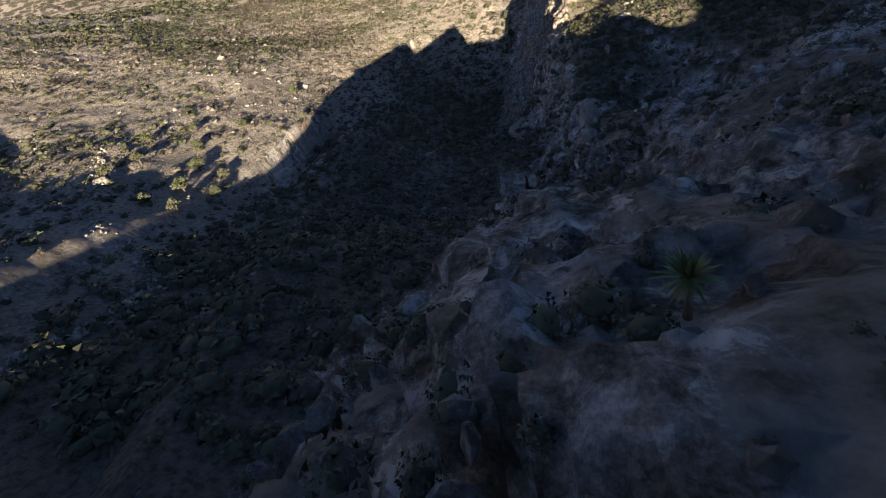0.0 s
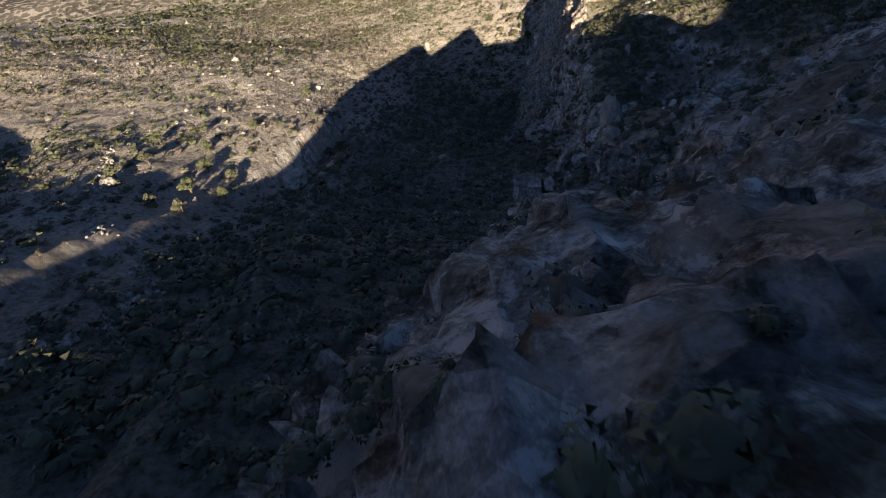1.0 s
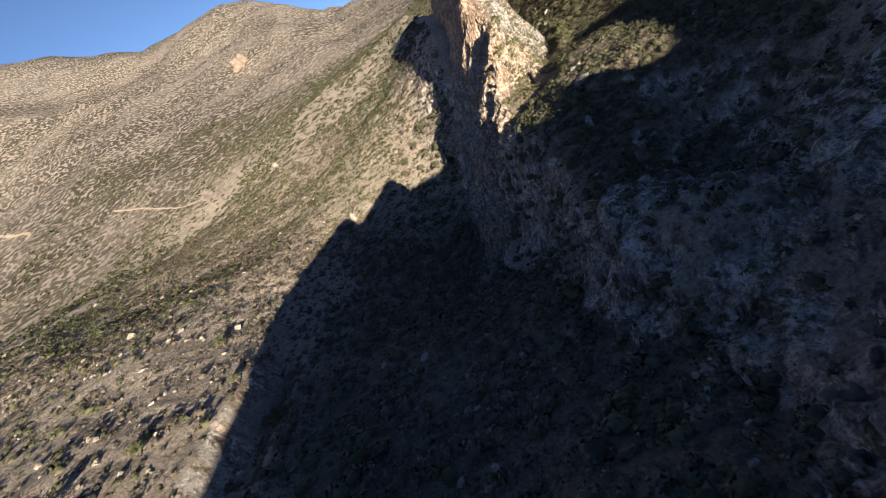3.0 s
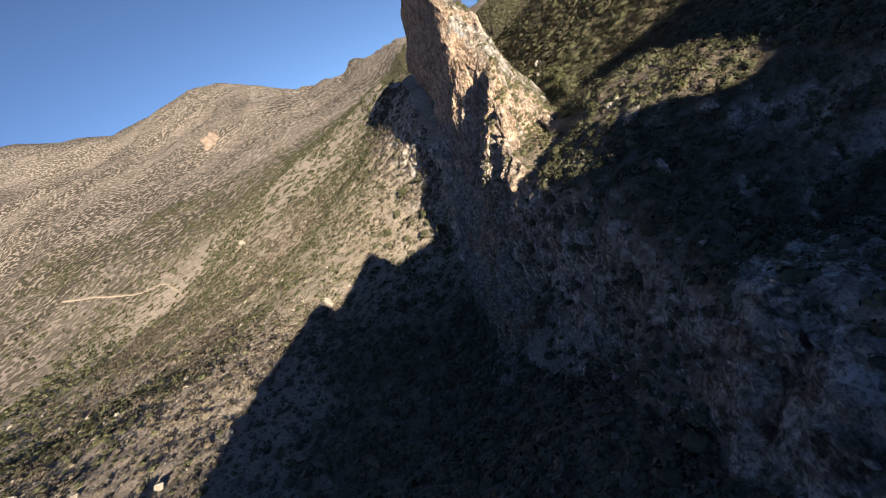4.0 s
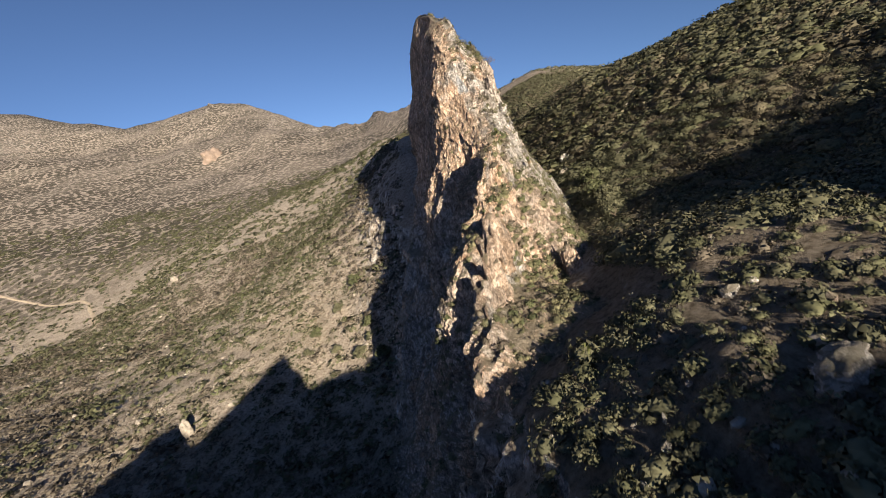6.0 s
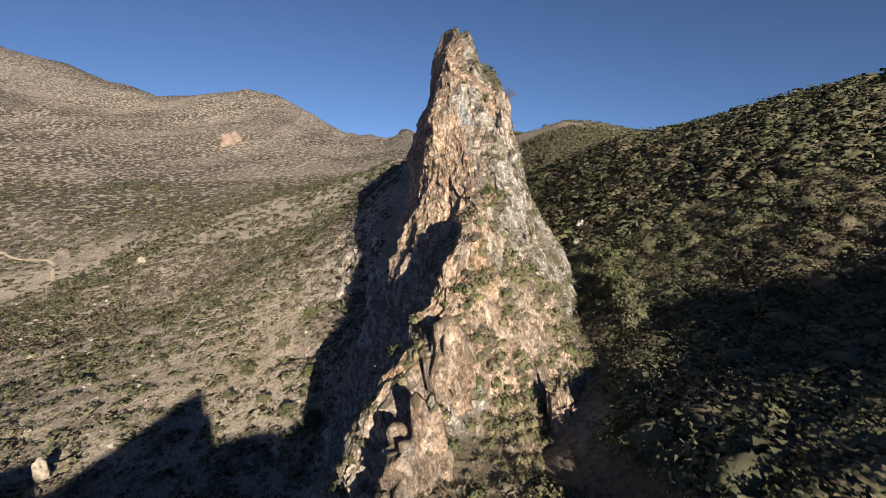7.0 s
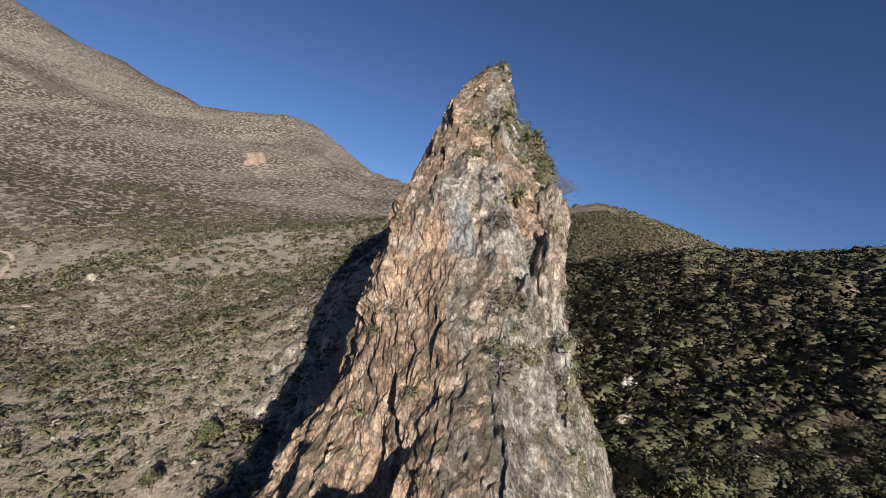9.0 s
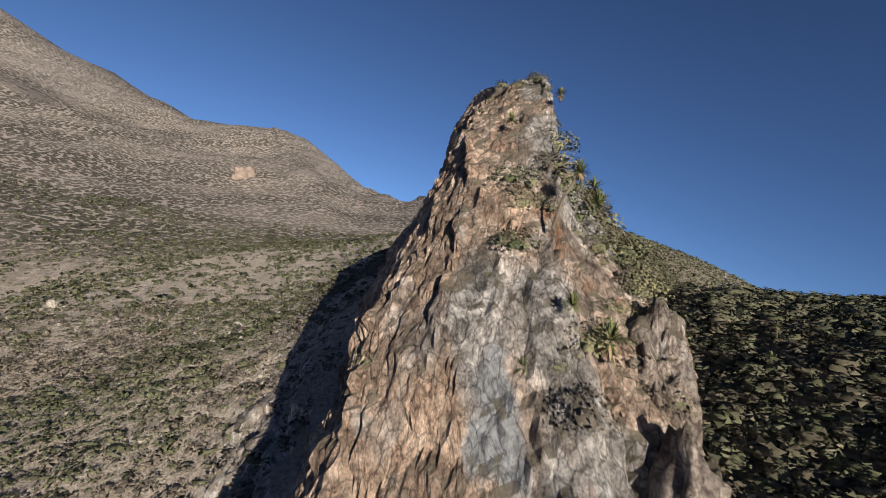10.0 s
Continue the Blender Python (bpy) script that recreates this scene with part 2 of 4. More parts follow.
def make_ground():
    """Dry stony soil on the slopes, bare limestone where it is steep, scrub too far off to stand singly."""
    m, tree, b = material("hillside")
    g = Nodes(tree)
    rock, grain, streak = rock_colour(g, pale_from=0.5, light=2.0)
    fine, mid = g.noise(1.6, 8, 0.7), g.noise(0.07, 6, 0.62)
    soil = g.ramp(fine, (0.36, (0.25, 0.205, 0.165)), (0.48, (0.52, 0.45, 0.38)), (0.62, (0.72, 0.65, 0.57)))
    soil = g.mix(g.ramp(mid, (0.46, 0.0), (0.65, 0.4)), soil, (0.2, 0.175, 0.125))
    stones = g.ramp(g.cells(0.55), (0.0, 1.0), (0.22, 0.0))
    soil = g.mix(g.math("MULTIPLY", stones, g.ramp(g.noise(0.05, 4), (0.45, 0.0), (0.6, 0.8))), soil, (0.46, 0.42, 0.36))
    pale = g.attribute("pale")
    soil = g.mix(g.math("MULTIPLY", pale, 0.55), soil, g.ramp(fine, (0.3, (0.3, 0.25, 0.2)), (0.7, (0.55, 0.48, 0.4))))
    soil = g.mix(g.math("MULTIPLY", g.attribute("scrub"), 0.6), soil, g.ramp(fine, (0.34, (0.14, 0.122, 0.11)), (0.6, (0.38, 0.34, 0.31))))
    soil = g.mix(g.math("MULTIPLY", g.attribute("litter"), 0.85), soil, g.ramp(fine, (0.35, (0.09, 0.075, 0.052)), (0.65, (0.24, 0.2, 0.145))))
    far = g.ramp(g.math("ADD", g.cells(0.22, warp=0.6), g.math("MULTIPLY", g.noise(0.6, 3), 0.4)), (0.74, 1.0), (0.85, 0.0))
    patch = g.ramp(g.noise(0.012, 8, 0.72, (0.5, 0.5, 3.5), 0.5), (0.4, 0.6), (0.54, 1.0))
    cover = g.math("MULTIPLY", g.math("MULTIPLY", far, patch), g.attribute("scrub"))
    soil = g.mix(cover, soil, g.ramp(fine, (0.35, (0.05, 0.047, 0.04)), (0.65, (0.11, 0.102, 0.084))))
    steep = g.ramp(g.math("ADD", g.upness(), g.math("MULTIPLY", g.math("SUBTRACT", grain, 0.5), 0.6)), (0.66, 1.0), (0.84, 0.0))
    crag = g.ramp(g.math("ADD", g.attribute("bare"), g.math("MULTIPLY", g.math("SUBTRACT", grain, 0.5), 1.5)), (0.45, 0.0), (0.75, 1.0))
    steep = g.mix(1.0, g.math("MULTIPLY", steep, g.math("SUBTRACT", 1.0, g.math("MULTIPLY", g.attribute("scrub"), 0.8))), crag, "LIGHTEN")
    patches = g.ramp(g.noise(0.5, 8, 0.75, (1, 1, 0.5), 0.4), (0.4, (0.3, 0.27, 0.22)), (0.47, (0.75, 0.72, 0.66)), (0.55, 1.25))
    rock = g.mix(1.0, rock, patches, "MULTIPLY")
    g.link(g.mix(steep, soil, rock), b.inputs["Base Color"])
    b.inputs["Roughness"].default_value = 0.95
    b.inputs["Specular IOR Level"].default_value = 0.15
    g.bump(b, g.math("ADD", g.math("MULTIPLY", fine, 0.5), g.math("ADD", g.math("MULTIPLY", grain, 1.5), streak)), 1.0, 0.8)
    return m


def make_leaves(name, dark, light, rough=0.75):
    m, tree, b = material(name)
    g = Nodes(tree)
    shade = g.math("ADD", g.math("MULTIPLY", g.place.outputs["Random Per Island"], 0.45), g.math("MULTIPLY", g.noise(0.35, 3), 0.9))
    g.link(g.ramp(shade, (0.35, dark), (0.95, light)), b.inputs["Base Color"])
    b.inputs["Roughness"].default_value = rough
    b.inputs["Specular IOR Level"].default_value = 0.2
    return m


def make_plain(name, dark, light, scale=3.0, stretch=(1, 1, 1)):
    m, tree, b = material(name)
    g = Nodes(tree)
    n = g.noise(scale, 7, 0.65, stretch)
    g.link(g.ramp(n, (0.3, dark), (0.7, light)), b.inputs["Base Color"])
    b.inputs["Roughness"].default_value = 0.9
    b.inputs["Specular IOR Level"].default_value = 0.2
    g.bump(b, n, 0.6, 0.1)
    return m


ROCK, SPIRE_ROCK, GROUND = make_rock(), make_rock("spire_limestone", True), make_ground()
OLIVE = make_leaves("olive_leaves", (0.042, 0.047, 0.028), (0.135, 0.14, 0.08))
DRY = make_leaves("dry_twigs", (0.06, 0.053, 0.043), (0.19, 0.165, 0.13))
DARK = make_leaves("dark_leaves", (0.052, 0.056, 0.036), (0.15, 0.15, 0.094))
BROWN = make_leaves("brown_leaves", (0.05, 0.045, 0.032), (0.15, 0.135, 0.092))
GREEN = make_leaves("green_leaves", (0.046, 0.055, 0.03), (0.13, 0.143, 0.075))
BLADE = make_leaves("yucca_blades", (0.06, 0.08, 0.03), (0.22, 0.24, 0.1), 0.55)
SAGE = make_leaves("sage_leaves", (0.07, 0.072, 0.045), (0.23, 0.22, 0.13))
STRAW = make_leaves("dead_blades", (0.16, 0.12, 0.07), (0.4, 0.31, 0.19))
BARK = make_plain("bark", (0.06, 0.05, 0.04), (0.2, 0.165, 0.13), 5.0, (1, 1, 0.3))
PALE = make_plain("pale_limestone", (0.16, 0.145, 0.125), (0.46, 0.42, 0.37), 1.2)
TRACK = make_plain("trodden_earth", (0.34, 0.28, 0.21), (0.56, 0.48, 0.38), 0.6)
SLIP = make_plain("landslip", (0.15, 0.12, 0.1), (0.36, 0.28, 0.23), 0.12)
# distance haze is painted in as a blue base colour
PAINTED_HAZE = make_plain("far_hill", (0.07, 0.09, 0.13), (0.11, 0.13, 0.17), 0.004)

# ---- the land ----
# heights on a wide lattice: the hollow and the slopes beyond it
VX, VY = (-240, -180, -120, -60, -20, 20, 60), (-60, 0, 40, 80, 120, 160, 210, 260, 320, 400, 500, 620)
VALLEY = [[233, 224, 216, 210, 207, 203, 195, 184, 172, 160, 158, 165],
          [223, 208, 199, 192, 189, 186, 178, 168, 158, 149, 152, 171],
          [214, 210, 184, 178, 174, 170, 162, 152, 147, 152, 161, 169],
          [205, 195, 180, 170, 164, 158, 150, 143, 143, 157, 168, 180],
          [197, 185, 173, 153, 146, 133, 127, 139, 148, 156, 169, 186],
          [186, 173, 161, 143, 136, 120, 118, 137, 159, 164, 178, 189],
          [173, 160, 152, 145, 137, 139, 152, 174, 184, 186, 192, 191]]
# the spur under the start, the ravine behind it, the massif and the wooded gully
UX, UY = (0, 25, 45, 65, 90, 130, 160, 220), (-60, 0, 30, 55, 78, 100, 122, 140, 165, 200, 250, 300, 400)
UPLAND = [[199, 176, 173, 174, 171, 166, 161, 159, 157, 153, 150, 148, 146],
          [217, 200.2, 181.5, 176, 160, 155, 155, 156, 160, 153, 149, 148, 148],
          [223, 200.8, 190.5, 175, 149, 150, 150, 155, 156, 152, 148, 147, 151],
          [225, 204, 194, 175, 155, 151, 143, 157, 161, 154, 147, 148, 156],
          [224, 203, 191, 177, 165, 161, 159, 160, 159, 153, 154, 155, 163],
          [221, 201, 191, 183, 177, 173, 170, 167, 164, 164, 172, 176, 164],
          [219, 202, 193, 187, 183, 179, 176, 173, 171, 173, 180, 177, 150],
          [215, 205, 200, 197, 194, 191, 189, 188, 180, 178, 175, 166, 125]]
# the foot and the edge of the cliff, by y
CLIFF_Y = (-60, 0, 20, 35, 52, 68, 85, 102, 118, 138, 160, 200, 240, 280, 320, 400)
FOOT_X = (6, 9, 11, 12, 20, 32, 34, 27, 25, 24, 17, 17, 28, 42, 50, 50)
EDGE_X = (20, 20, 21, 23, 36, 48, 52, 46, 42, 44, 48, 49, 56, 66, 90, 110)
# unseen ridge added behind the start to cast shadow: outline across the sun's way, height along its slope
RIDGE_Q = (-130, -85, -60, -47, -43, -35.6, -28.7, -20.8, -17, -14, -10, -6, -2.8, 1.5, 3.4, 4.8, 6.3, 9.2, 14.5, 18, 22.4, 24, 28.4, 33.4, 34.3, 35, 41.8, 50, 57, 60.9, 61.8, 62.3, 63,
           66.6, 71, 77.6, 82, 87, 91.6, 93, 96, 98, 102.5, 108, 114, 121, 126, 139, 150, 165, 200, 260)
RIDGE_E = (214, 206, 199, 195, 194.5, 192, 188.6, 185.6, 184, 182.5, 181.5, 179.8, 181.3, 183, 184.8, 188.5, 195, 198.2, 198.8, 199, 199, 201.5, 204, 203.8, 194.5, 194.5, 199.3, 202.3, 205, 206, 206, 193.5, 189.5,
           185.8, 187.6, 190, 192, 194, 196.4, 196, 194.5, 192, 189, 190.5, 195, 200.5, 202, 204.2, 203.2, 202.5, 218, 245)
# crags on the near ridge: place, height, width
CRAGS = ((54, 156, 1.5, 3),)
# the skyline: bearing in degrees, distance and height of the crest
FAR = ((-180, 700, 210), (-90, 1600, 700), (-60, 2000, 950), (-38, 1900, 846), (-36, 1875, 799), (-34.5, 1857, 765), (-32.5, 1830, 718), (-29.6, 1796, 682), (-27.2, 1770, 621), (-25, 1750, 605), (-22.9, 1716, 552), (-18.4, 1620, 528),
       (-13, 1500, 490), (-10.4, 1450, 450), (-6.4, 1380, 358), (-4.4, 1300, 304), (0, 1000, 250), (7, 700, 236), (12, 600, 215), (17.7, 450, 195),
       (23, 450, 200), (27.5, 480, 190), (30, 500, 181), (34, 520, 166), (38, 540, 145), (45, 560, 110), (60, 600, 95), (90, 600, 100), (130, 600, 150), (180, 700, 210))


def spread(lo, hi, step, reach, growth=1.08):
    """Places along one side of the sheet: even in the middle, wider and wider towards the horizon."""
    mid = np.arange(lo, hi + step / 2, step)
    out, s = [], step
    d = 0.0
    while d < reach:
        s *= growth
        d += s
        out.append(d)
    out = np.array(out)
    return np.concatenate([(lo - out)[::-1], mid, hi + out])


left, right = spread(-130, -16, 2.0, 4200), spread(63, 175, 2.1, 4200)
gx = np.concatenate([left[left < -15.6], np.arange(-15.5, 62, 0.65), right[right > 62.4]])
gx = np.unique(np.round(np.concatenate([gx, np.arange(12, 42, 0.4)]), 2))
gy = spread(-25, 330, 1.05, 4200)
gy = np.unique(np.round(np.concatenate([gy, np.arange(-6, 50, 0.45)]), 2))


def land(x, y):
    """Heights of the land over the lattice of x and y."""
    valley = spline(VX, x) @ np.array(VALLEY, float) @ spline(VY, y).T
    upland = spline(UX, x) @ np.array(UPLAND, float) @ spline(UY, y).T
    X, Y = np.meshgrid(x, y, indexing="ij")
    foot, edge = along(CLIFF_Y, FOOT_X, y)[None, :], along(CLIFF_Y, EDGE_X, y)[None, :]
    rough = fbm(X, Y, 0 * X, 22, 4, 11)
    w = np.clip((X - foot + 3 * rough) / (edge - foot), 0, 1)
    w = 0.35 * w + 0.65 * w * w * (3 - 2 * w)
    z = valley + (upland - valley) * w
    dx, dy = X - 55, Y - 180
    r, bearing = np.hypot(dx, dy), np.degrees(np.arctan2(dx, dy))
    keys = np.array(FAR)
    crest_r, crest_z = (np.interp(bearing, keys[:, 0], keys[:, k]) for k in (1, 2))
    start = np.interp(bearing, (-60, 5, 20, 60), (450, 430, 300, 300))
    t = np.clip((r - start) / (crest_r - start), 0, None)
    rise = np.where(t < 1, t ** 1.35, 1 - 0.35 * np.clip(t - 1, 0, 1.4))
    base = np.interp(bearing, (27, 45, 120, 170), (178, 105, 105, 178))
    far = base + (crest_z - base) * rise
    gullies = ridged(X, Y, 0 * X, 330, 5, 21) - 0.6
    far = far - np.interp(bearing, (20, 34, 110, 150), (0, 0.14, 0.14, 0)) * np.clip(r - crest_r, 0, None)
    calm = np.interp(bearing, (8, 20, 165, 180), (1, 0.12, 0.12, 1))
    far = far + calm * np.clip(r - 420, 0, 900) * 0.05 * gullies * np.clip(np.abs(t - 1) * 5 + 0.1, 0, 1)
    k = smooth(r, start - 90, start + 90)
    z = z + (far - z) * k
    for px, py, up, wide in CRAGS:
        z = z + up * np.exp(-((X - px) ** 2 + (Y - py) ** 2) / wide ** 2)
    z = z + 1.1 * fbm(X, Y, 0 * X, 26, 4, 31) + 0.35 * fbm(X, Y, 0 * X, 5, 3, 32)
    tilt = math.tan(radians(SUN_EL))
    q, along_sun = -SUN_Y * X + SUN_X * Y, tilt * (-SUN_X * X - SUN_Y * Y)
    outline = np.interp(q, RIDGE_Q, RIDGE_E) - along_sun
    # added shadow caster, out of view behind the start
    crest = outline - 0.4 * np.maximum(np.abs(Y + 70) - 3, 0)
    near = (r < 430) & (Y < -10)
    z = np.where(near, np.maximum(z, crest), z)
    notch = smooth(q, 61, 64) * smooth(q, 80, 77)  # low gap cut into the cliff edge to let the sun through
    # land is held just under the added ridge's shadow line
    cap = outline - 1.6 + 60 * np.minimum(smooth(Y, 130, 165), 1 - notch * smooth(Y, 176, 162))
    z = np.where((Y < 176) & (Y > -66) & (X > -40), np.minimum(z, cap), z)
    return z, X, Y, r, k


gz, GXX, GYY, GR, GK = land(gx, gy)


def height(x, y):
    """The land's height at places."""
    x, y = np.asarray(x, float), np.asarray(y, float)
    i = np.clip(np.searchsorted(gx, x) - 1, 0, len(gx) - 2)
    j = np.clip(np.searchsorted(gy, y) - 1, 0, len(gy) - 2)
    u, v = (x - gx[i]) / (gx[i + 1] - gx[i]), (y - gy[j]) / (gy[j + 1] - gy[j])
    return (gz[i, j] * (1 - u) * (1 - v) + gz[i + 1, j] * u * (1 - v) + gz[i, j + 1] * (1 - u) * v + gz[i + 1, j + 1] * u * v)


def steepness(x, y, d=1.5):
    return np.hypot(height(x + d, y) - height(x - d, y), height(x, y + d) - height(x, y - d)) / (2 * d)


def build_ground():
    sx, sy = np.gradient(gz, gx, axis=0), np.gradient(gz, gy, axis=1)
    slope = np.hypot(sx, sy)
    rocky = smooth(slope, 0.55, 1.2) * (1 - GK) * smooth(GXX, -8, 6)
    up = np.sqrt(1 + slope ** 2)
    push = 1.9 * (ridged(GXX, GYY, gz * 0.45, 15, 5, 41) - 0.4) + 0.8 * fbm(GXX, GYY, gz * 0.35, 4, 4, 42)
    i0, i1 = np.searchsorted(gx, (-70, 110))
    j0, j1 = np.searchsorted(gy, (-25, 300))
    near = (slice(i0, i1), slice(j0, j1))
    for size, tall, deep, seed in ((8.0, 0.45, 1.6, 44), (3.0, 0.5, 0.9, 48)):
        push[near] += deep * facets(GXX[near] + 0.3 * gz[near], GYY[near], gz[near] * tall, size, seed)
    i0, i1 = np.searchsorted(gx, (10, 44))
    j0, j1 = np.searchsorted(gy, (-8, 52))
    near = (slice(i0, i1), slice(j0, j1))
    for size, tall, deep, seed in ((1.5, 0.6, 0.55, 52), (0.75, 0.8, 0.28, 56)):
        push[near] += deep * facets(GXX[near] + 0.3 * gz[near], GYY[near], gz[near] * tall, size, seed)
    foot, edge = along(CLIFF_Y, FOOT_X, gy)[None, :], along(CLIFF_Y, EDGE_X, gy)[None, :]
    ours = smooth((GXX - foot) / (edge - foot), 0.0, 0.15) * smooth(GYY, 195, 178) * smooth(GYY, -60, -30) * smooth(GXX, 120, 95)
    bare = ours * smooth(fbm(GXX, GYY, gz, 9, 4, 53), -0.45, 0.15) * (1 - 0.65 * smooth(GYY, 118, 132))
    push = (push - 0.6) * np.maximum(rocky, 0.85 * bare)
    co = np.stack([GXX - sx / up * push, GYY - sy / up * push, gz + push / up * 0.6], -1).reshape(-1, 3)
    me = mesh_of("ground", co, grid_faces(len(gx), len(gy)), GROUND, True)
    pale = smooth(fbm(GXX + 0.4 * GYY, GYY * 0.35, 0 * GXX, 60, 4, 51), -0.1, 0.7) * smooth(-GXX + 0.3 * GYY, 60, 190)
    pale = np.maximum(pale, smooth(np.abs(GR - 470 - 30 * fbm(GXX, GYY, 0 * GXX, 90, 3, 52)), 40, 8) * smooth(-GXX, 60, 140))
    scrub = smooth(GR, 360, 500) * smooth(GYY - 0.4 * GXX, 130, 190)
    litter = smooth(GXX, 64, 74) * smooth(GYY, 168, 185) * (1 - scrub)
    litter = np.maximum(litter, 0.8 * smooth(GXX, -34, -18) * smooth(GYY, 240, 205) * smooth(foot + 6 - GXX, 0, 6))
    litter = np.maximum(litter, 0.75 * smooth(GXX, 36, 44) * smooth(GYY, 112, 122) * smooth(GYY, 190, 180))
    spur = smooth(GXX, 8, 14) * smooth(GXX, 60, 46) * smooth(GYY, 66, 54) * smooth(GYY, -30, -12)
    litter = np.maximum(litter, 0.7 * spur * smooth(fbm(GXX, GYY, gz, 6, 4, 54), -0.1, 0.35))
    bare = bare * (1 - 0.5 * litter)
    for name, values in (("pale", pale), ("scrub", scrub), ("bare", bare), ("litter", litter)):
        layer = me.attributes.new(name, "FLOAT", "POINT")
        layer.data.foreach_set("value", values.astype(np.float32).ravel())
    return tagged(new("ground", me), "dry stony hillsides and limestone cliffs dotted with scrub", "ground", kind="structure")


build_ground()


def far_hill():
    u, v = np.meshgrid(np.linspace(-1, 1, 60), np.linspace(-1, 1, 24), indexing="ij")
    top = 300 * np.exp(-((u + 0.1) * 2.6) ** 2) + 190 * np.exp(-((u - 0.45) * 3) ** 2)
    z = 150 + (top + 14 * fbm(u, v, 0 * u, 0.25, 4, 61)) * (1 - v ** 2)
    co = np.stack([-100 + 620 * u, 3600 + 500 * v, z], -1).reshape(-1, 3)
    return tagged(new("backdrop", mesh_of("backdrop", co, grid_faces(60, 24), PAINTED_HAZE, True)), "hazy blue mountain far behind the saddle", "mountain", kind="structure")


far_hill()

# ---- the spire: a fin of limestone, built from cross sections ----
FIN_Y = (166, 176, 184, 189, 193, 198, 204, 211, 217, 222, 228, 236, 246, 260, 280, 300, 320, 340, 360, 380, 405, 430)
CREST_X = (43, 44, 45.5, 48, 52, 56, 59.5, 60.5, 61.5, 62, 63.6, 65.1, 66.5, 68, 69.5, 71.5, 74.5, 78.5, 83, 87, 92, 97)
CREST_Z = (151, 156.5, 160.5, 161.5, 168, 177, 176, 178.5, 184, 191.6, 198.2, 202.1, 204.8, 209.4, 214.3, 215, 214, 210, 204, 197, 187, 174)
TOP = (0.4, 0.4, 0.4, 0.4, 0.4, 0.4, 0.4, 0.5, 0.6, 0.8, 1.0, 1.0, 1.1, 1.1, 1, 1, 1, 1, 1, 1, 1, 1)
KNEE_X = (41, 39, 41, 43.5, 46, 50, 52, 54, 55.4, 55.3, 56.4, 57.8, 58.5, 59.5, 60, 61.5, 63, 66, 70, 75, 84, 94)
KNEE_Z = (142, 146, 153, 156, 162, 168, 165, 170, 178, 186, 191, 193, 193, 192, 190, 190, 192, 191, 188, 183, 176, 167)
MID_X = (36, 33.5, 35, 36.5, 37, 38.2, 40.2, 42, 43, 42.6, 42.2, 43.8, 46.2, 49.5, 53, 56, 58, 60, 63, 70, 80, 92)
MID_Z = (128, 133, 142, 145, 146, 147, 147, 148, 150, 151, 152, 154, 158, 162, 165, 167, 169, 171, 172, 172, 169, 163)
BASE_X = (26, 20, 17, 17, 17, 17.5, 18, 19, 20, 21, 22.5, 25, 30, 37, 45, 50, 53, 55, 58, 64, 74, 88)
SHOULDER_X = (52, 54, 53, 55, 58, 61, 63.5, 64.8, 66, 66.8, 67.8, 69.5, 74, 77, 79, 81, 84, 88, 93, 97, 100, 101)
SHOULDER_Z = (154, 157, 157.5, 157, 159, 166, 165.5, 171, 181, 188.5, 192, 193.5, 189, 184, 182, 182, 182, 182, 181, 179, 174, 166)
FLANK_X = (60, 63, 63, 64, 66, 69, 71, 72, 73, 74.5, 78, 81, 85, 88, 92, 96, 100, 104, 108, 110, 110, 106)


def fin_sections(y):
    cx, cz, kx, kz, mx, mz, bx, sx, sz, fx, w = (along(FIN_Y, v, y) for v in (
        CREST_X, CREST_Z, KNEE_X, KNEE_Z, MID_X, MID_Z, BASE_X, SHOULDER_X, SHOULDER_Z, FLANK_X, TOP))
    bz, fz = height(bx, y) - 3, height(fx, y) - 3
    lx, rx = cx - w, cx + w
    xs = np.stack([bx, mx, kx, lx - 0.46 * (lx - kx), lx, rx, rx + 0.25 * (sx - rx), sx, 0.75 * sx + 0.25 * fx, fx], 1)
    zs = np.stack([bz, mz, kz, cz - 0.26 * (cz - kz), cz - 0.35 * w, cz, cz - 0.6 * (cz - sz), sz, 0.5 * sz + 0.5 * fz, fz], 1)
    return xs, zs


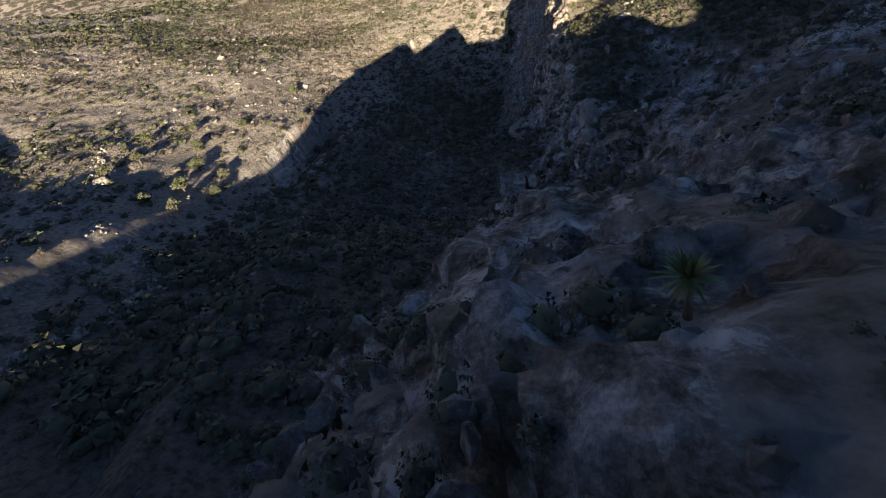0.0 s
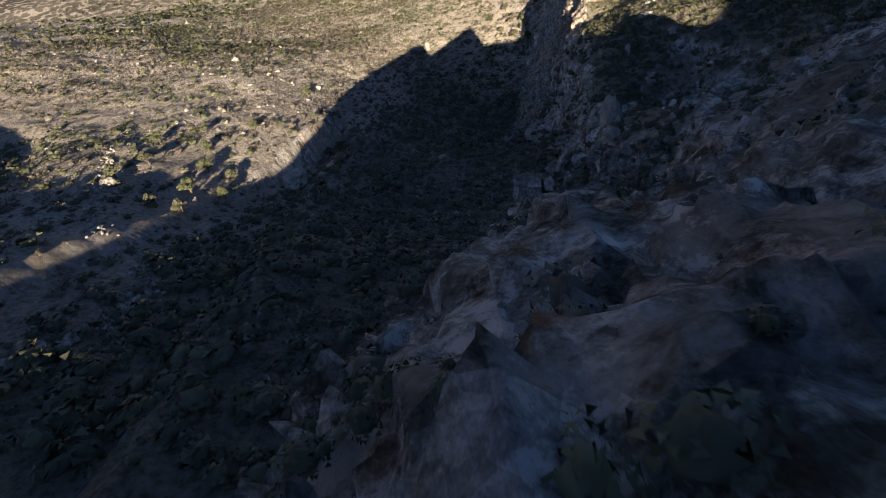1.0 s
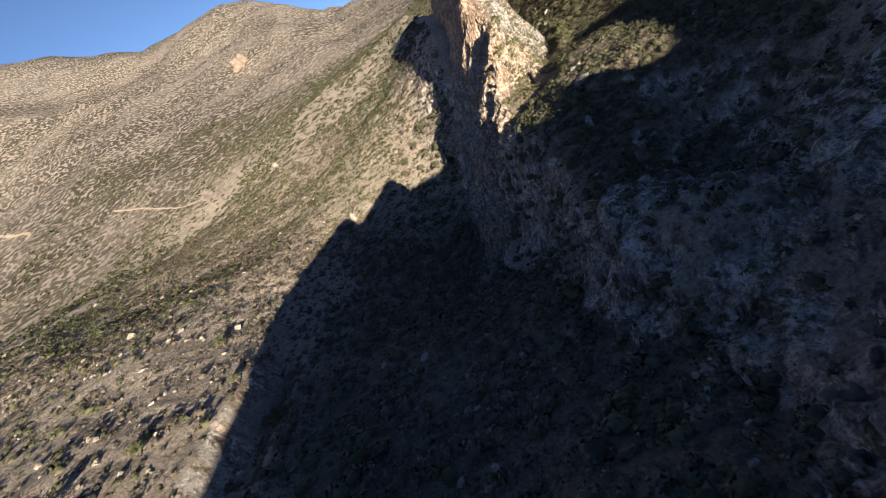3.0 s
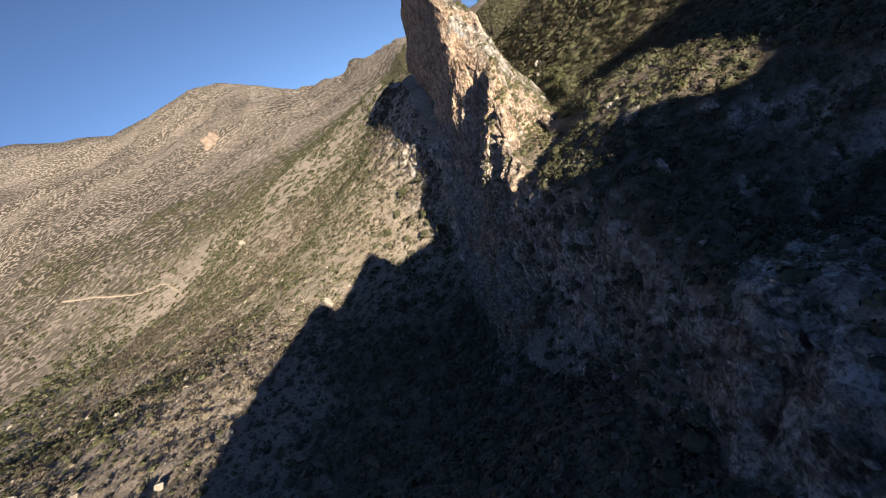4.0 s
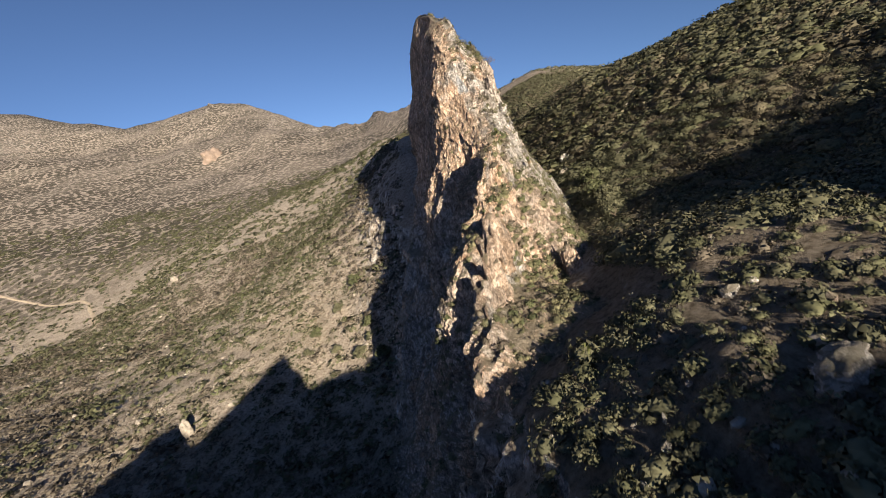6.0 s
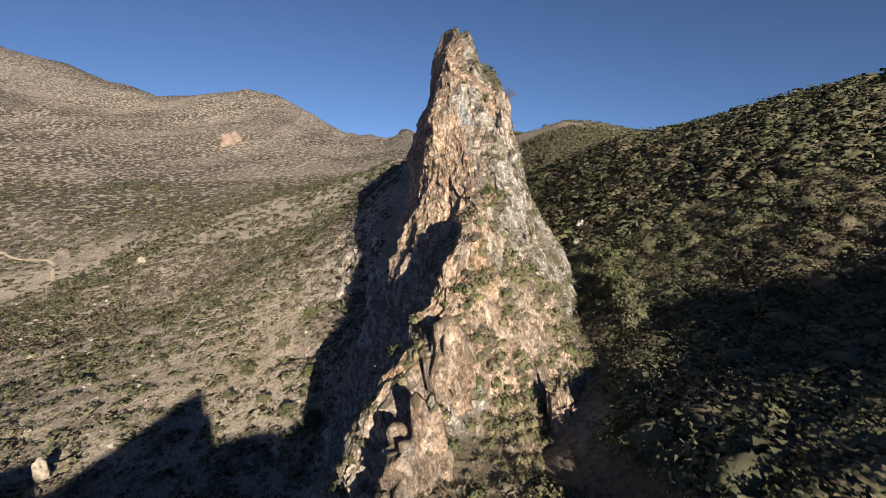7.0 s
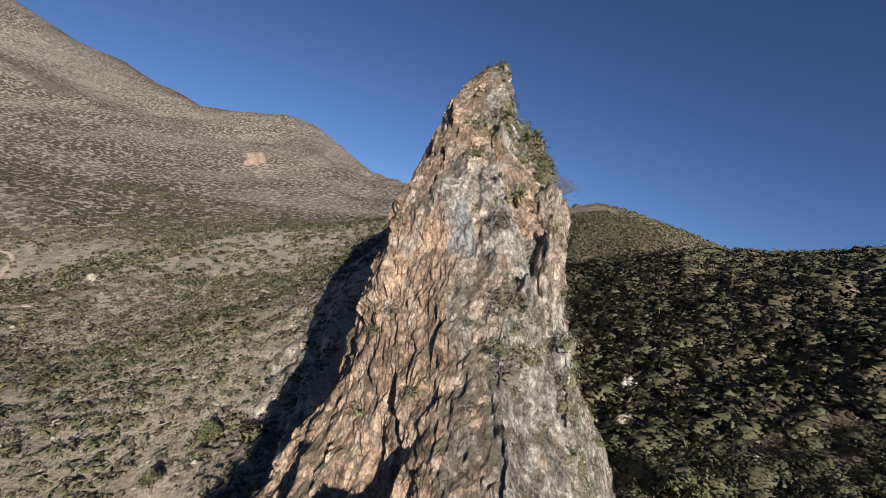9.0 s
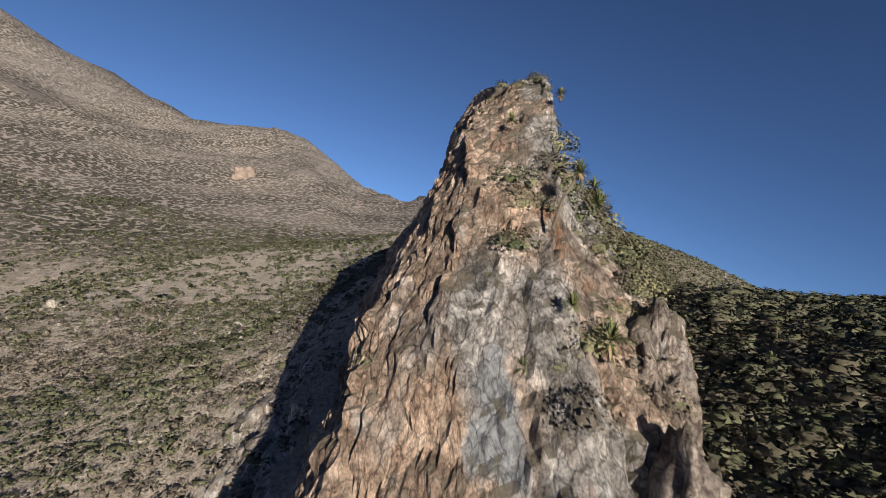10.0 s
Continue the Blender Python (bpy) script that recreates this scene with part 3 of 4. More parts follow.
def build_spire(count=390):
    y = np.concatenate([np.arange(166, 190, 0.45), np.arange(190, 238, 0.2), np.arange(238, 300, 0.7), np.arange(300, 430.1, 1.2)])
    xs, zs = fin_sections(y)
    step = np.hypot(np.diff(xs, axis=1), np.diff(zs, axis=1))
    run = np.concatenate([np.zeros((len(y), 1)), np.cumsum(step, 1)], 1)
    share = np.interp(np.linspace(0, 1, count), (0, 0.25, 0.8, 1), (0, 0.37, 0.85, 1))
    X, Z = np.empty((len(y), count)), np.empty((len(y), count))
    for i in range(len(y)):
        X[i] = np.interp(share * run[i, -1], run[i], xs[i])
        Z[i] = np.interp(share * run[i, -1], run[i], zs[i])
    for _ in range(3):
        X[:, 1:-1] = (X[:, :-2] + 2 * X[:, 1:-1] + X[:, 2:]) / 4
        Z[:, 1:-1] = (Z[:, :-2] + 2 * Z[:, 1:-1] + Z[:, 2:]) / 4
    Y = np.repeat(y[:, None], count, 1)
    P = np.stack([X, Y, Z], -1)
    a, b = np.gradient(P, axis=0), np.gradient(P, axis=1)
    n = np.cross(b, a)
    n /= np.linalg.norm(n, axis=-1, keepdims=True) + 1e-9
    wall = 0.35 + 0.65 * np.clip(1 - np.abs(n[..., 2]), 0, 1)
    lumps = fbm(X, Y, Z * 0.6, 6.5, 4, 73)
    bend = 0.5 * fbm(X, Y, Z, 4, 3, 75)
    lean = X + 0.35 * Z + bend
    away = smooth(Y, 240, 262)  # the tall wall behind is cut by deep upright clefts
    left = smooth(-n[..., 0], 0.35, 0.8) * smooth(Z, 200, 186)
    ribs = ridged(X * 0.8 + 0.2 * Z, Y, Z * 0.1, 6, 4, 79)
    push = wall * (0.3 * lumps + 0.1 * fbm(X, Y, Z * 0.6, 0.7, 3, 78)) + np.maximum(away, smooth(Z, 178, 165)) * left * (1.4 * ribs + 2.0 * ridged(X * 0.5, Y, Z * 0.06, 15, 2, 80))
    for size, tall, deep, seed in ((7.0, 0.4, 0.5, 76), (2.9, 0.45, 0.3, 81), (1.2, 0.75, 0.25, 86), (0.6, 0.95, 0.17, 90)):
        push += wall * deep * facets(lean, Y + bend, Z * tall, size, seed)
    push -= 4.5 * smooth(-n[..., 0], 0.2, 0.6) * np.exp(-((Y - 268 + 0.25 * (Z - 180)) / 4.5) ** 2)
    cleft = np.abs(X - 64.2 + 0.12 * (Z - 186) + 0.5 * bend) / 0.22 + 6 * smooth(Z, 187, 190) + 6 * smooth(Y, 223, 226)
    push -= 0.9 * np.exp(-cleft)
    push -= push.mean()
    push *= smooth(np.minimum(Y - 166, 430 - Y), 0, 6)
    P = P + n * push[..., None]
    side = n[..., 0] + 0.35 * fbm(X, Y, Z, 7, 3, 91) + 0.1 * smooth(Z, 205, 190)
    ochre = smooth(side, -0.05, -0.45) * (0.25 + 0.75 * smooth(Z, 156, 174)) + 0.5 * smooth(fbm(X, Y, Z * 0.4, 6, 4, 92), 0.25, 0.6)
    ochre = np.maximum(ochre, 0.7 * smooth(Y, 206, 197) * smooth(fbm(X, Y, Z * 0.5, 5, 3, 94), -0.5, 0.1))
    u, v = (X - 59.7 - 0.15 * (Z - 187.3)) / (0.15 + 0.3 * np.clip(188.8 - Z, 0, 9)), (Z - 187.1) / 1.7
    scar = smooth(np.maximum(np.abs(u), np.abs(v)) + 0.3 * fbm(X, Y, Z, 1.2, 3, 93), 1.0, 0.8) * smooth(Y, 223, 221.5)
    whole = new("rock_spire")
    cuts = np.searchsorted(y, (166, 203, 247, 500))
    for k, (name, label) in enumerate((("foot_ridge", "low broken ridge of orange rock"), ("tower", "narrow orange and grey tower"), ("rear_tower", "tall wall behind, cut by upright clefts"))):
        rows = slice(cuts[k], min(cuts[k + 1] + 1, len(y)))
        me = mesh_of(name, P[rows].reshape(-1, 3), grid_faces(len(y[rows]), count)[:, ::-1], SPIRE_ROCK, k == 2)
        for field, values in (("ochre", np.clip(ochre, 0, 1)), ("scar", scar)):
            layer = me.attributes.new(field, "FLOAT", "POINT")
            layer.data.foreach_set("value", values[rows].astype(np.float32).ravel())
        part(name, me, whole, label)
    tagged(whole, "tall narrow fin of orange and grey limestone rising from the ridge", "rock spire")
    return P, n


FIN, FIN_N = build_spire()


# ---- rocks ----
def rock_mesh(name, size, seed, mat, sharp=0.28, levels=4, ochre=0.75):
    bm = bmesh.new()
    bmesh.ops.create_icosphere(bm, subdivisions=levels, radius=1.0)
    co = np.array([v.co for v in bm.verts])
    faces = np.array([[v.index for v in f.verts] for f in bm.faces])
    bm.free()
    d = 1 + sharp * 1.3 * facets(co[:, 0] + seed, co[:, 1], co[:, 2] * 0.6, 0.9, seed) + 0.16 * facets(co[:, 0], co[:, 1] + seed, co[:, 2], 0.4, seed + 5) + 0.06 * fbm(co[:, 0], co[:, 1] + seed, co[:, 2], 0.3, 3, seed + 5)
    co = co * d[:, None] * np.array(size)
    me = mesh_of(name, co, faces, mat, True)
    me.attributes.new("ochre", "FLOAT", "POINT").data.foreach_set("value", np.full(len(co), ochre, np.float32))
    return me


def boulder(x, y, size, seed, label, mat=PALE, sink=0.25, z=None, lean=0, name="boulder", category="boulder"):
    ob = new(name, rock_mesh(name, size, seed, mat))
    base = float(height(x, y)) if z is None else z
    ob.matrix_world = pose(x * K, y * K, (base + size[2] * (1 - 2 * sink)) * K, lean, lean * 0.5, seed * 37 % 360)
    return tagged(ob, label, category)


# ---- plants ----
rng = np.random.RandomState(7)


def leaf_shell(n, leaf, rs, squash=0.8, hollow=0.55):
    """Small leaf clumps spread through a dome of radius 1, as loose triangles."""
    a = rs.uniform(0, 2 * np.pi, n)
    h = rs.uniform(-0.25, 1, n)
    r = rs.uniform(hollow, 1, n) ** 0.7 * (1 + 0.3 * np.sin(3 * a + rs.uniform(0, 6)) * rs.uniform(0.3, 1))
    c = np.stack([np.cos(a) * np.sqrt(1 - h * h * 0.96) * r, np.sin(a) * np.sqrt(1 - h * h * 0.96) * r, (h * r + 0.3) * squash], 1)
    w = c * (1, 1, 1.2) + rs.normal(0, 0.55, (n, 3))
    w /= np.linalg.norm(w, axis=1, keepdims=True)
    u = np.cross(w, rs.normal(size=(n, 3)))
    u /= np.linalg.norm(u, axis=1, keepdims=True)
    v = np.cross(w, u)
    s = leaf * rs.uniform(0.6, 1.4, (n, 1))
    return np.stack([c + u * s, c - u * s * 0.5 + v * s * 0.8, c - u * s * 0.5 - v * s * 0.8], 1).reshape(-1, 3)


def clump(n, leaf, seed, core=True, heart=1.0):
    """One shrub of radius 1: leaf clumps round a dense, uneven heart."""
    rs = np.random.RandomState(seed)
    v = leaf_shell(n, leaf, rs)
    f = np.arange(len(v)).reshape(-1, 3)
    if core:
        bm = bmesh.new()
        bmesh.ops.create_icosphere(bm, subdivisions=1, radius=1.0)
        c = np.array([q.co for q in bm.verts]) * heart * rs.uniform(0.45, 0.78, (len(bm.verts), 1)) * (1, 1, 0.75) + (0, 0, 0.2)
        cf = np.array([[q.index for q in p.verts] for p in bm.faces])
        bm.free()
        f = np.concatenate([f, cf + len(v)])
        v = np.concatenate([v, c])
    return v, f


def planted(name, label, xs, ys, zs, sizes, kinds, mat, tall=1.0, soft=True):
    """Many shrubs as one mesh."""
    vs, fs, ns, start = [], [], [], 0
    pick = rng.randint(0, len(kinds), len(xs))
    for k, (v, f) in enumerate(kinds):
        m = pick == k
        n = int(m.sum())
        if not n:
            continue
        a = rng.uniform(0, 2 * np.pi, n)
        c, s = np.cos(a)[:, None], np.sin(a)[:, None]
        sz = sizes[m][:, None]
        wide = rng.uniform(0.8, 1.25, (n, 1))
        x = (v[None, :, 0] * c - v[None, :, 1] * s) * sz * wide + xs[m][:, None]
        y = (v[None, :, 0] * s + v[None, :, 1] * c) * sz / wide + ys[m][:, None]
        z = v[None, :, 2] * sz * tall * rng.uniform(0.8, 1.25, (n, 1)) + zs[m][:, None]
        vs.append(np.stack([x, y, z], -1).reshape(-1, 3))
        if soft:  # leaves of a shrub face mostly outwards
            out = v * (1, 1, 1.3) + rng.normal(0, 0.18, v.shape)
            out /= np.linalg.norm(out, axis=1, keepdims=True) + 1e-6
            ns.append(np.stack([out[None, :, 0] * c - out[None, :, 1] * s, out[None, :, 0] * s + out[None, :, 1] * c, np.repeat(out[None, :, 2], n, 0)], -1).reshape(-1, 3))
        fs.append((f[None] + (np.arange(n) * len(v))[:, None, None] + start).reshape(-1, 3))
        start += n * len(v)
    if not vs:
        return None
    me = mesh_of(name, np.concatenate(vs), np.concatenate(fs), mat, soft)
    if soft:
        me.normals_split_custom_set_from_vertices(np.concatenate(ns).astype(np.float32))
    return tagged(new(name, me), label, "shrubs", kind="stuff")


def scatter(x0, x1, y0, y1, step):
    x, y = np.meshgrid(np.arange(x0, x1, step), np.arange(y0, y1, step))
    x, y = x.ravel(), y.ravel()
    return x + rng.uniform(-0.6, 0.6, len(x)) * step, y + rng.uniform(-0.6, 0.6, len(x)) * step


def under_fin(x, y):
    b, f = along(FIN_Y, BASE_X, y), along(FIN_Y, FLANK_X, y)
    return (x > b - 1) & (x < f - 2) & (y > 170) & (y < 428)


FAR_KINDS = [clump(17, 0.4, 100 + k, core=False) for k in range(4)]
MID_KINDS = [clump(34, 0.22, 200 + k) for k in range(6)]
NEAR_KINDS = [clump(240, 0.075, 300 + k, heart=0.6) for k in range(6)]
CLOSE_KINDS = [clump(84, 0.14, 350 + k) for k in range(6)]
WOOD_KINDS = [clump(170, 0.085, 370 + k, heart=0.9) for k in range(6)]
THIN_KINDS = [clump(28, 0.27, 450 + k, core=False) for k in range(6)]
TWIG_KINDS = [clump(48, 0.18, 400 + k, core=False) for k in range(4)]


def off_path(x, y):
    """False where the trodden path runs."""
    t = np.linspace(0, 1, 40)
    px = np.interp(t, (0, 0.3, 0.55, 0.75, 0.85, 1), (-330, -240, -205, -190, -178, -140))
    py = np.interp(t, (0, 0.3, 0.55, 0.75, 0.85, 1), (590, 527, 513, 490, 470, 408))
    return np.min((x[:, None] - px) ** 2 + (y[:, None] - py) ** 2, 1) > 9


def slope_scrub():
    """Scrub on the open slopes across the hollow."""
    x, y = scatter(-190, 70, 15, 420, 1.9)
    z = height(x, y)
    steep = steepness(x, y)
    cover = fbm(x, y, 0 * x, 38, 4, 81) + 0.5 * fbm(x, y, 0 * x, 9, 2, 82) - 0.5 * smooth(-x + 0.3 * y, 120, 240) + 0.35 * smooth(y, 60, 160)
    foot = along(CLIFF_Y, FOOT_X, y)
    hollow = smooth(x, -42, -22) * smooth(y, 240, 195)
    keep = (rng.uniform(size=len(x)) < np.clip(0.8 - 0.22 * smooth(y, 190, 120) + 0.4 * cover + hollow, 0.2, 0.98)) & (steep < 1.3) & (x < foot + 4) & ~under_fin(x, y) & off_path(x, y)
    x, y, z, hollow = x[keep], y[keep], z[keep] - 0.15, hollow[keep] > 0.5
    size = np.where(hollow, 0.95, 0.72 + 0.28 * smooth(y, 150, 240)) * np.clip(rng.lognormal(0.1, 0.5, len(x)), 0.4, 2.6)
    mood = fbm(x, y, 0 * x, 45, 3, 83) + rng.normal(0, 0.55, len(x))
    dense = hollow & (mood > -0.5)
    for name, label, m, mat, kinds in (
            ("dry_shrubs", "leafless grey-brown shrubs on the slope", (mood < -0.05) & ~dense, DRY, MID_KINDS + TWIG_KINDS),
            ("olive_shrubs", "olive green shrubs on the slope", (mood >= -0.05) & (mood < 1.25) & ~dense, OLIVE, MID_KINDS),
            ("green_shrubs", "fresh green bushes on the slope", (mood >= 1.25) & ~dense, GREEN, MID_KINDS),
            ("hollow_wood", "dense dark scrub filling the shaded hollow", dense, DARK, MID_KINDS)):
        for q, forms in ((y[m] < 215, kinds), (y[m] >= 215, THIN_KINDS)):
            planted(name, label, x[m][q], y[m][q], z[m][q], size[m][q], forms, mat, 0.68)


def plain_scrub():
    """Scrub on the plain and the lower slopes beyond."""
    x, y = scatter(-420, 150, 415, 760, 4.5)
    x2, y2 = scatter(-430, -188, 30, 416, 4.6)
    x, y = np.concatenate([x, x2]), np.concatenate([y, y2])
    cover = fbm(x, y, 0 * x, 60, 4, 84)
    keep = (rng.uniform(size=len(x)) < np.clip(0.68 + 0.5 * cover, 0.15, 0.95)) & (y - 180 > 0.4 * (x - 55)) & off_path(x, y)
    x, y = x[keep], y[keep]
    planted("distant_shrubs", "grey-green scrub dotting the pale plain", x, y, height(x, y) - 0.2, np.clip(rng.lognormal(0.55, 0.35, len(x)), 0.7, 3.4), FAR_KINDS, OLIVE, 0.75)


def upland_scrub():
    """Dense low wood on the hill beyond the gully, and bushes on the high ground by the cliff."""
    x, y = scatter(62, 240, 170, 560, 1.85)
    keep = (rng.uniform(size=len(x)) < 0.92) & ~under_fin(x, y) & (np.hypot(x - 55, y - 180) < 470) & ~((y > 330) & (x < 75))
    x, y = x[keep], y[keep]
    size = np.clip(rng.lognormal(0.42, 0.3, len(x)), 0.7, 2.8)
    mood = fbm(x, y, 0 * x, 30, 3, 85) + rng.normal(0, 0.6, len(x))
    near, away = np.hypot(x - 80, y - 200) < 52, np.hypot(x - 75, y - 200) > 140
    for name, label, m, mat in (("wood", "dense dark evergreen scrub on the hillside", mood > 0.0, DARK), ("brown_wood", "dry brown scrub among the evergreens", mood <= -0.45, BROWN),
                                ("olive_wood", "olive scrub on the hillside", (mood <= 0.0) & (mood > -0.45), OLIVE)):
        for n, kinds in ((near, WOOD_KINDS), (~near & ~away, MID_KINDS), (away, THIN_KINDS)):
            q = m & n
            planted(name, label, x[q], y[q], height(x[q], y[q]) - 0.2, 1.4 * size[q], kinds, mat, 0.6)
    x, y = scatter(90, 430, 330, 760, 4.2)
    keep = ((np.hypot(x - 55, y - 180) > 455) | (x > 236)) & (rng.uniform(size=len(x)) < 0.93)
    x, y = x[keep], y[keep]
    planted("hill_wood", "evergreen scrub covering the hill behind", x, y, height(x, y) - 0.2, np.clip(rng.lognormal(0.75, 0.25, len(x)), 1.2, 3.4), FAR_KINDS, DARK, 0.65)
    x, y = scatter(-12, 175, -25, 185, 2.3)
    foot, edge = along(CLIFF_Y, FOOT_X, y), along(CLIFF_Y, EDGE_X, y)
    w = (x - foot) / (edge - foot)
    cover = fbm(x, y, 0 * x, 18, 3, 86)
    chance = np.where(w > 1, 0.9 + 0.35 * cover, 0.42 + 0.5 * cover + 0.4 * smooth(y, 105, 125))
    keep = (rng.uniform(size=len(x)) < np.clip(chance, 0.05, 0.95)) & (w > 0.05) & ~under_fin(x, y)
    x, y = x[keep], y[keep]
    size = np.clip(rng.lognormal(0.0, 0.4, len(x)), 0.3, 2.0) * (1 - 0.45 * smooth(y, 70, 50)) * (1 - 0.78 * smooth(np.hypot(x - 27, y - 3), 26, 10))
    dry = rng.uniform(size=len(x)) < 0.3
    for name, label, m, mat in (("cliff_bushes", "dark bushes clinging to the limestone slope", ~dry, DARK), ("cliff_twigs", "dry grey shrubs on the limestone slope", dry, DRY)):
        close = (y[m] < 66) | ((x[m] < 84) & (y[m] > 118))
        for q, kinds in ((close, CLOSE_KINDS), (~close, MID_KINDS)):
            planted(name, label, x[m][q], y[m][q], height(x[m][q], y[m][q]) - 0.2 * size[m][q], size[m][q], kinds, mat, 0.9)


def spur_tufts():
    """Low dark bushes, dry tufts and grasses between the rocks of the spur under the start."""
    x, y = scatter(11, 46, -6, 62, 0.95)
    cover = fbm(x, y, 0 * x, 5, 3, 87)
    keep = rng.uniform(size=len(x)) < np.clip(0.55 + 0.75 * cover, 0.08, 0.95)
    x, y = x[keep], y[keep]
    size = np.clip(rng.lognormal(-1.1, 0.45, len(x)), 0.12, 0.8)
    size = np.minimum(size, 0.16 + 0.1 * np.hypot(x - 27, y - 1))
    kind = rng.uniform(size=len(x))
    for name, label, m, mat in (("spur_bushes", "low dark bushes between the rocks of the spur", kind < 0.6, DARK), ("spur_greens", "olive tufts on the shaded spur", (kind >= 0.6) & (kind < 0.8), OLIVE),
                                ("spur_twigs", "dry straw-coloured tufts on the shaded spur", kind >= 0.8, DRY)):
        planted(name, label, x[m], y[m], height(x[m], y[m]) - 0.1 * size[m], size[m], CLOSE_KINDS, mat, 0.9)


slope_scrub()
spur_tufts()
plain_scrub()
upland_scrub()


# ---- bushes on the spire ----
def spire_bushes():
    near = (FIN[..., 1] > 168) & (FIN[..., 1] < 420)
    p, n = FIN[near], FIN_N[near]
    pick = rng.choice(len(p), 52000)
    p, n = p[pick], n[pick]
    right = smooth(n[:, 0] + 0.3 * fbm(p[:, 0], p[:, 1], p[:, 2], 6, 3, 95), 0.15, 0.6)
    ledge = smooth(n[:, 2], 0.35, 0.8)
    patch = smooth(fbm(p[:, 0], p[:, 1], p[:, 2] * 0.7, 4.5, 3, 96), 0.0, 0.5)
    cluster = np.exp(-(((p[:, 0] - 67.5) / 3.5) ** 2 + ((p[:, 1] - 229) / 7) ** 2 + ((p[:, 2] - 191) / 3) ** 2))
    chance = 0.018 + 0.13 * right * (0.25 + patch) + 0.04 * ledge * patch + 0.8 * cluster + 0.1 * right * smooth(p[:, 1], 208, 196) + 0.16 * ledge * smooth(p[:, 1], 208, 198)
    chance *= np.where((n[:, 0] < -0.5) & (n[:, 2] < 0.4), 0.35, 1.0)
    keep = rng.uniform(size=len(p)) < chance
    p, right, cluster = p[keep], right[keep], cluster[keep]
    size = np.clip(rng.lognormal(-0.75, 0.4, len(p)) * (1 + 0.4 * right + 0.5 * cluster), 0.22, 1.0) * (1 - 0.4 * smooth(p[:, 2], 194, 199))
    kind = rng.uniform(size=len(p))
    for name, label, m, mat, kinds in (
            ("spire_bushes", "small olive bushes rooted in cracks of the spire", kind < 0.55, SAGE, NEAR_KINDS),
            ("spire_greens", "green tufts on ledges of the spire", (kind >= 0.55) & (kind < 0.75), GREEN, NEAR_KINDS),
            ("spire_twigs", "dry grey tufts on the spire", kind >= 0.75, DRY, NEAR_KINDS)):
        for zone, forms in ((0, CLOSE_KINDS), (1, kinds), (2, MID_KINDS)):
            k = m & (np.digitize(p[:, 1], (203, 246)) == zone)
            planted(name, label, p[k, 0], p[k, 1], p[k, 2] - 0.1 * size[k], size[k], forms, mat, 0.95)


spire_bushes()


# ---- loose stones ----
def stone_kind(seed):
    rs = np.random.RandomState(seed)
    bm = bmesh.new()
    bmesh.ops.create_icosphere(bm, subdivisions=1, radius=1.0)
    v = np.array([q.co for q in bm.verts]) * rs.uniform(0.65, 1.1, (len(bm.verts), 1)) * (1, 0.8, 0.65)
    f = np.array([[q.index for q in p.verts] for p in bm.faces])
    bm.free()
    return v, f


STONES = [stone_kind(500 + k) for k in range(6)]


def rubble(name, label, x, y, size, mat=PALE):
    ob = planted(name, label, x, y, height(x, y) + 0.1 * size, size, STONES, mat, 1.0, False)
    ob["category"] = "stones"


def stones_about():
    x, y = scatter(-190, 60, 40, 430, 4.2)
    keep = (rng.uniform(size=len(x)) < np.clip(0.35 + 0.6 * fbm(x, y, 0 * x, 30, 3, 97), 0.03, 0.9)) & ~under_fin(x, y)
    x, y = x[keep], y[keep]
    rubble("loose_stones", "pale limestone blocks lying on the slope", x, y, np.clip(rng.lognormal(-0.75, 0.5, len(x)), 0.2, 1.8))
    a, r = rng.uniform(0, 6.28, 260), 8 * np.sqrt(rng.uniform(0, 1, 260))
    rubble("scree", "grey scree at the foot of the cliff", 14 + 0.7 * r * np.cos(a), 176 + 1.2 * r * np.sin(a), rng.uniform(0.25, 0.8, 260))
    for name, label, bx, by, n in (("stream_bed", "pale stones along a dry stream bed", (-34, -30, -26, -25, -26, -28), (48, 43, 38, 32, 26, 18), 500),
                                   ("upper_stream_bed", "pale stones along a dry gully", (-70, -62, -57, -47, -40), (86, 74, 65, 54, 49), 260),
                                   ("ravine_stream_bed", "grey stones along the bed of the ravine", (71, 68, 60, 55, 50, 43, 36, 28), (126, 114, 97, 91, 90, 89, 86, 77), 620)):
        t = rng.uniform(0, len(bx) - 1, n)
        cx, cy = np.interp(t, range(len(bx)), bx), np.interp(t, range(len(by)), by)
        rubble(name, label, cx + rng.normal(0, 0.7, n), cy + rng.normal(0, 0.7, n), np.clip(rng.lognormal(-1.2, 0.5, n), 0.12, 0.8))
    x, y = scatter(68, 170, 195, 330, 5)
    keep = (rng.uniform(size=len(x)) < 0.1) & ~under_fin(x, y)
    rubble("hill_stones", "limestone blocks among the scrub", x[keep], y[keep], rng.uniform(0.4, 1.2, int(keep.sum())))
    x, y = scatter(-10, 110, -20, 178, 3)
    keep = rng.uniform(size=len(x)) < 0.12
    rubble("ridge_stones", "grey limestone blocks on the ridge", x[keep], y[keep], np.clip(rng.lognormal(-0.7, 0.4, int(keep.sum())), 0.2, 1.2), ROCK)


stones_about()


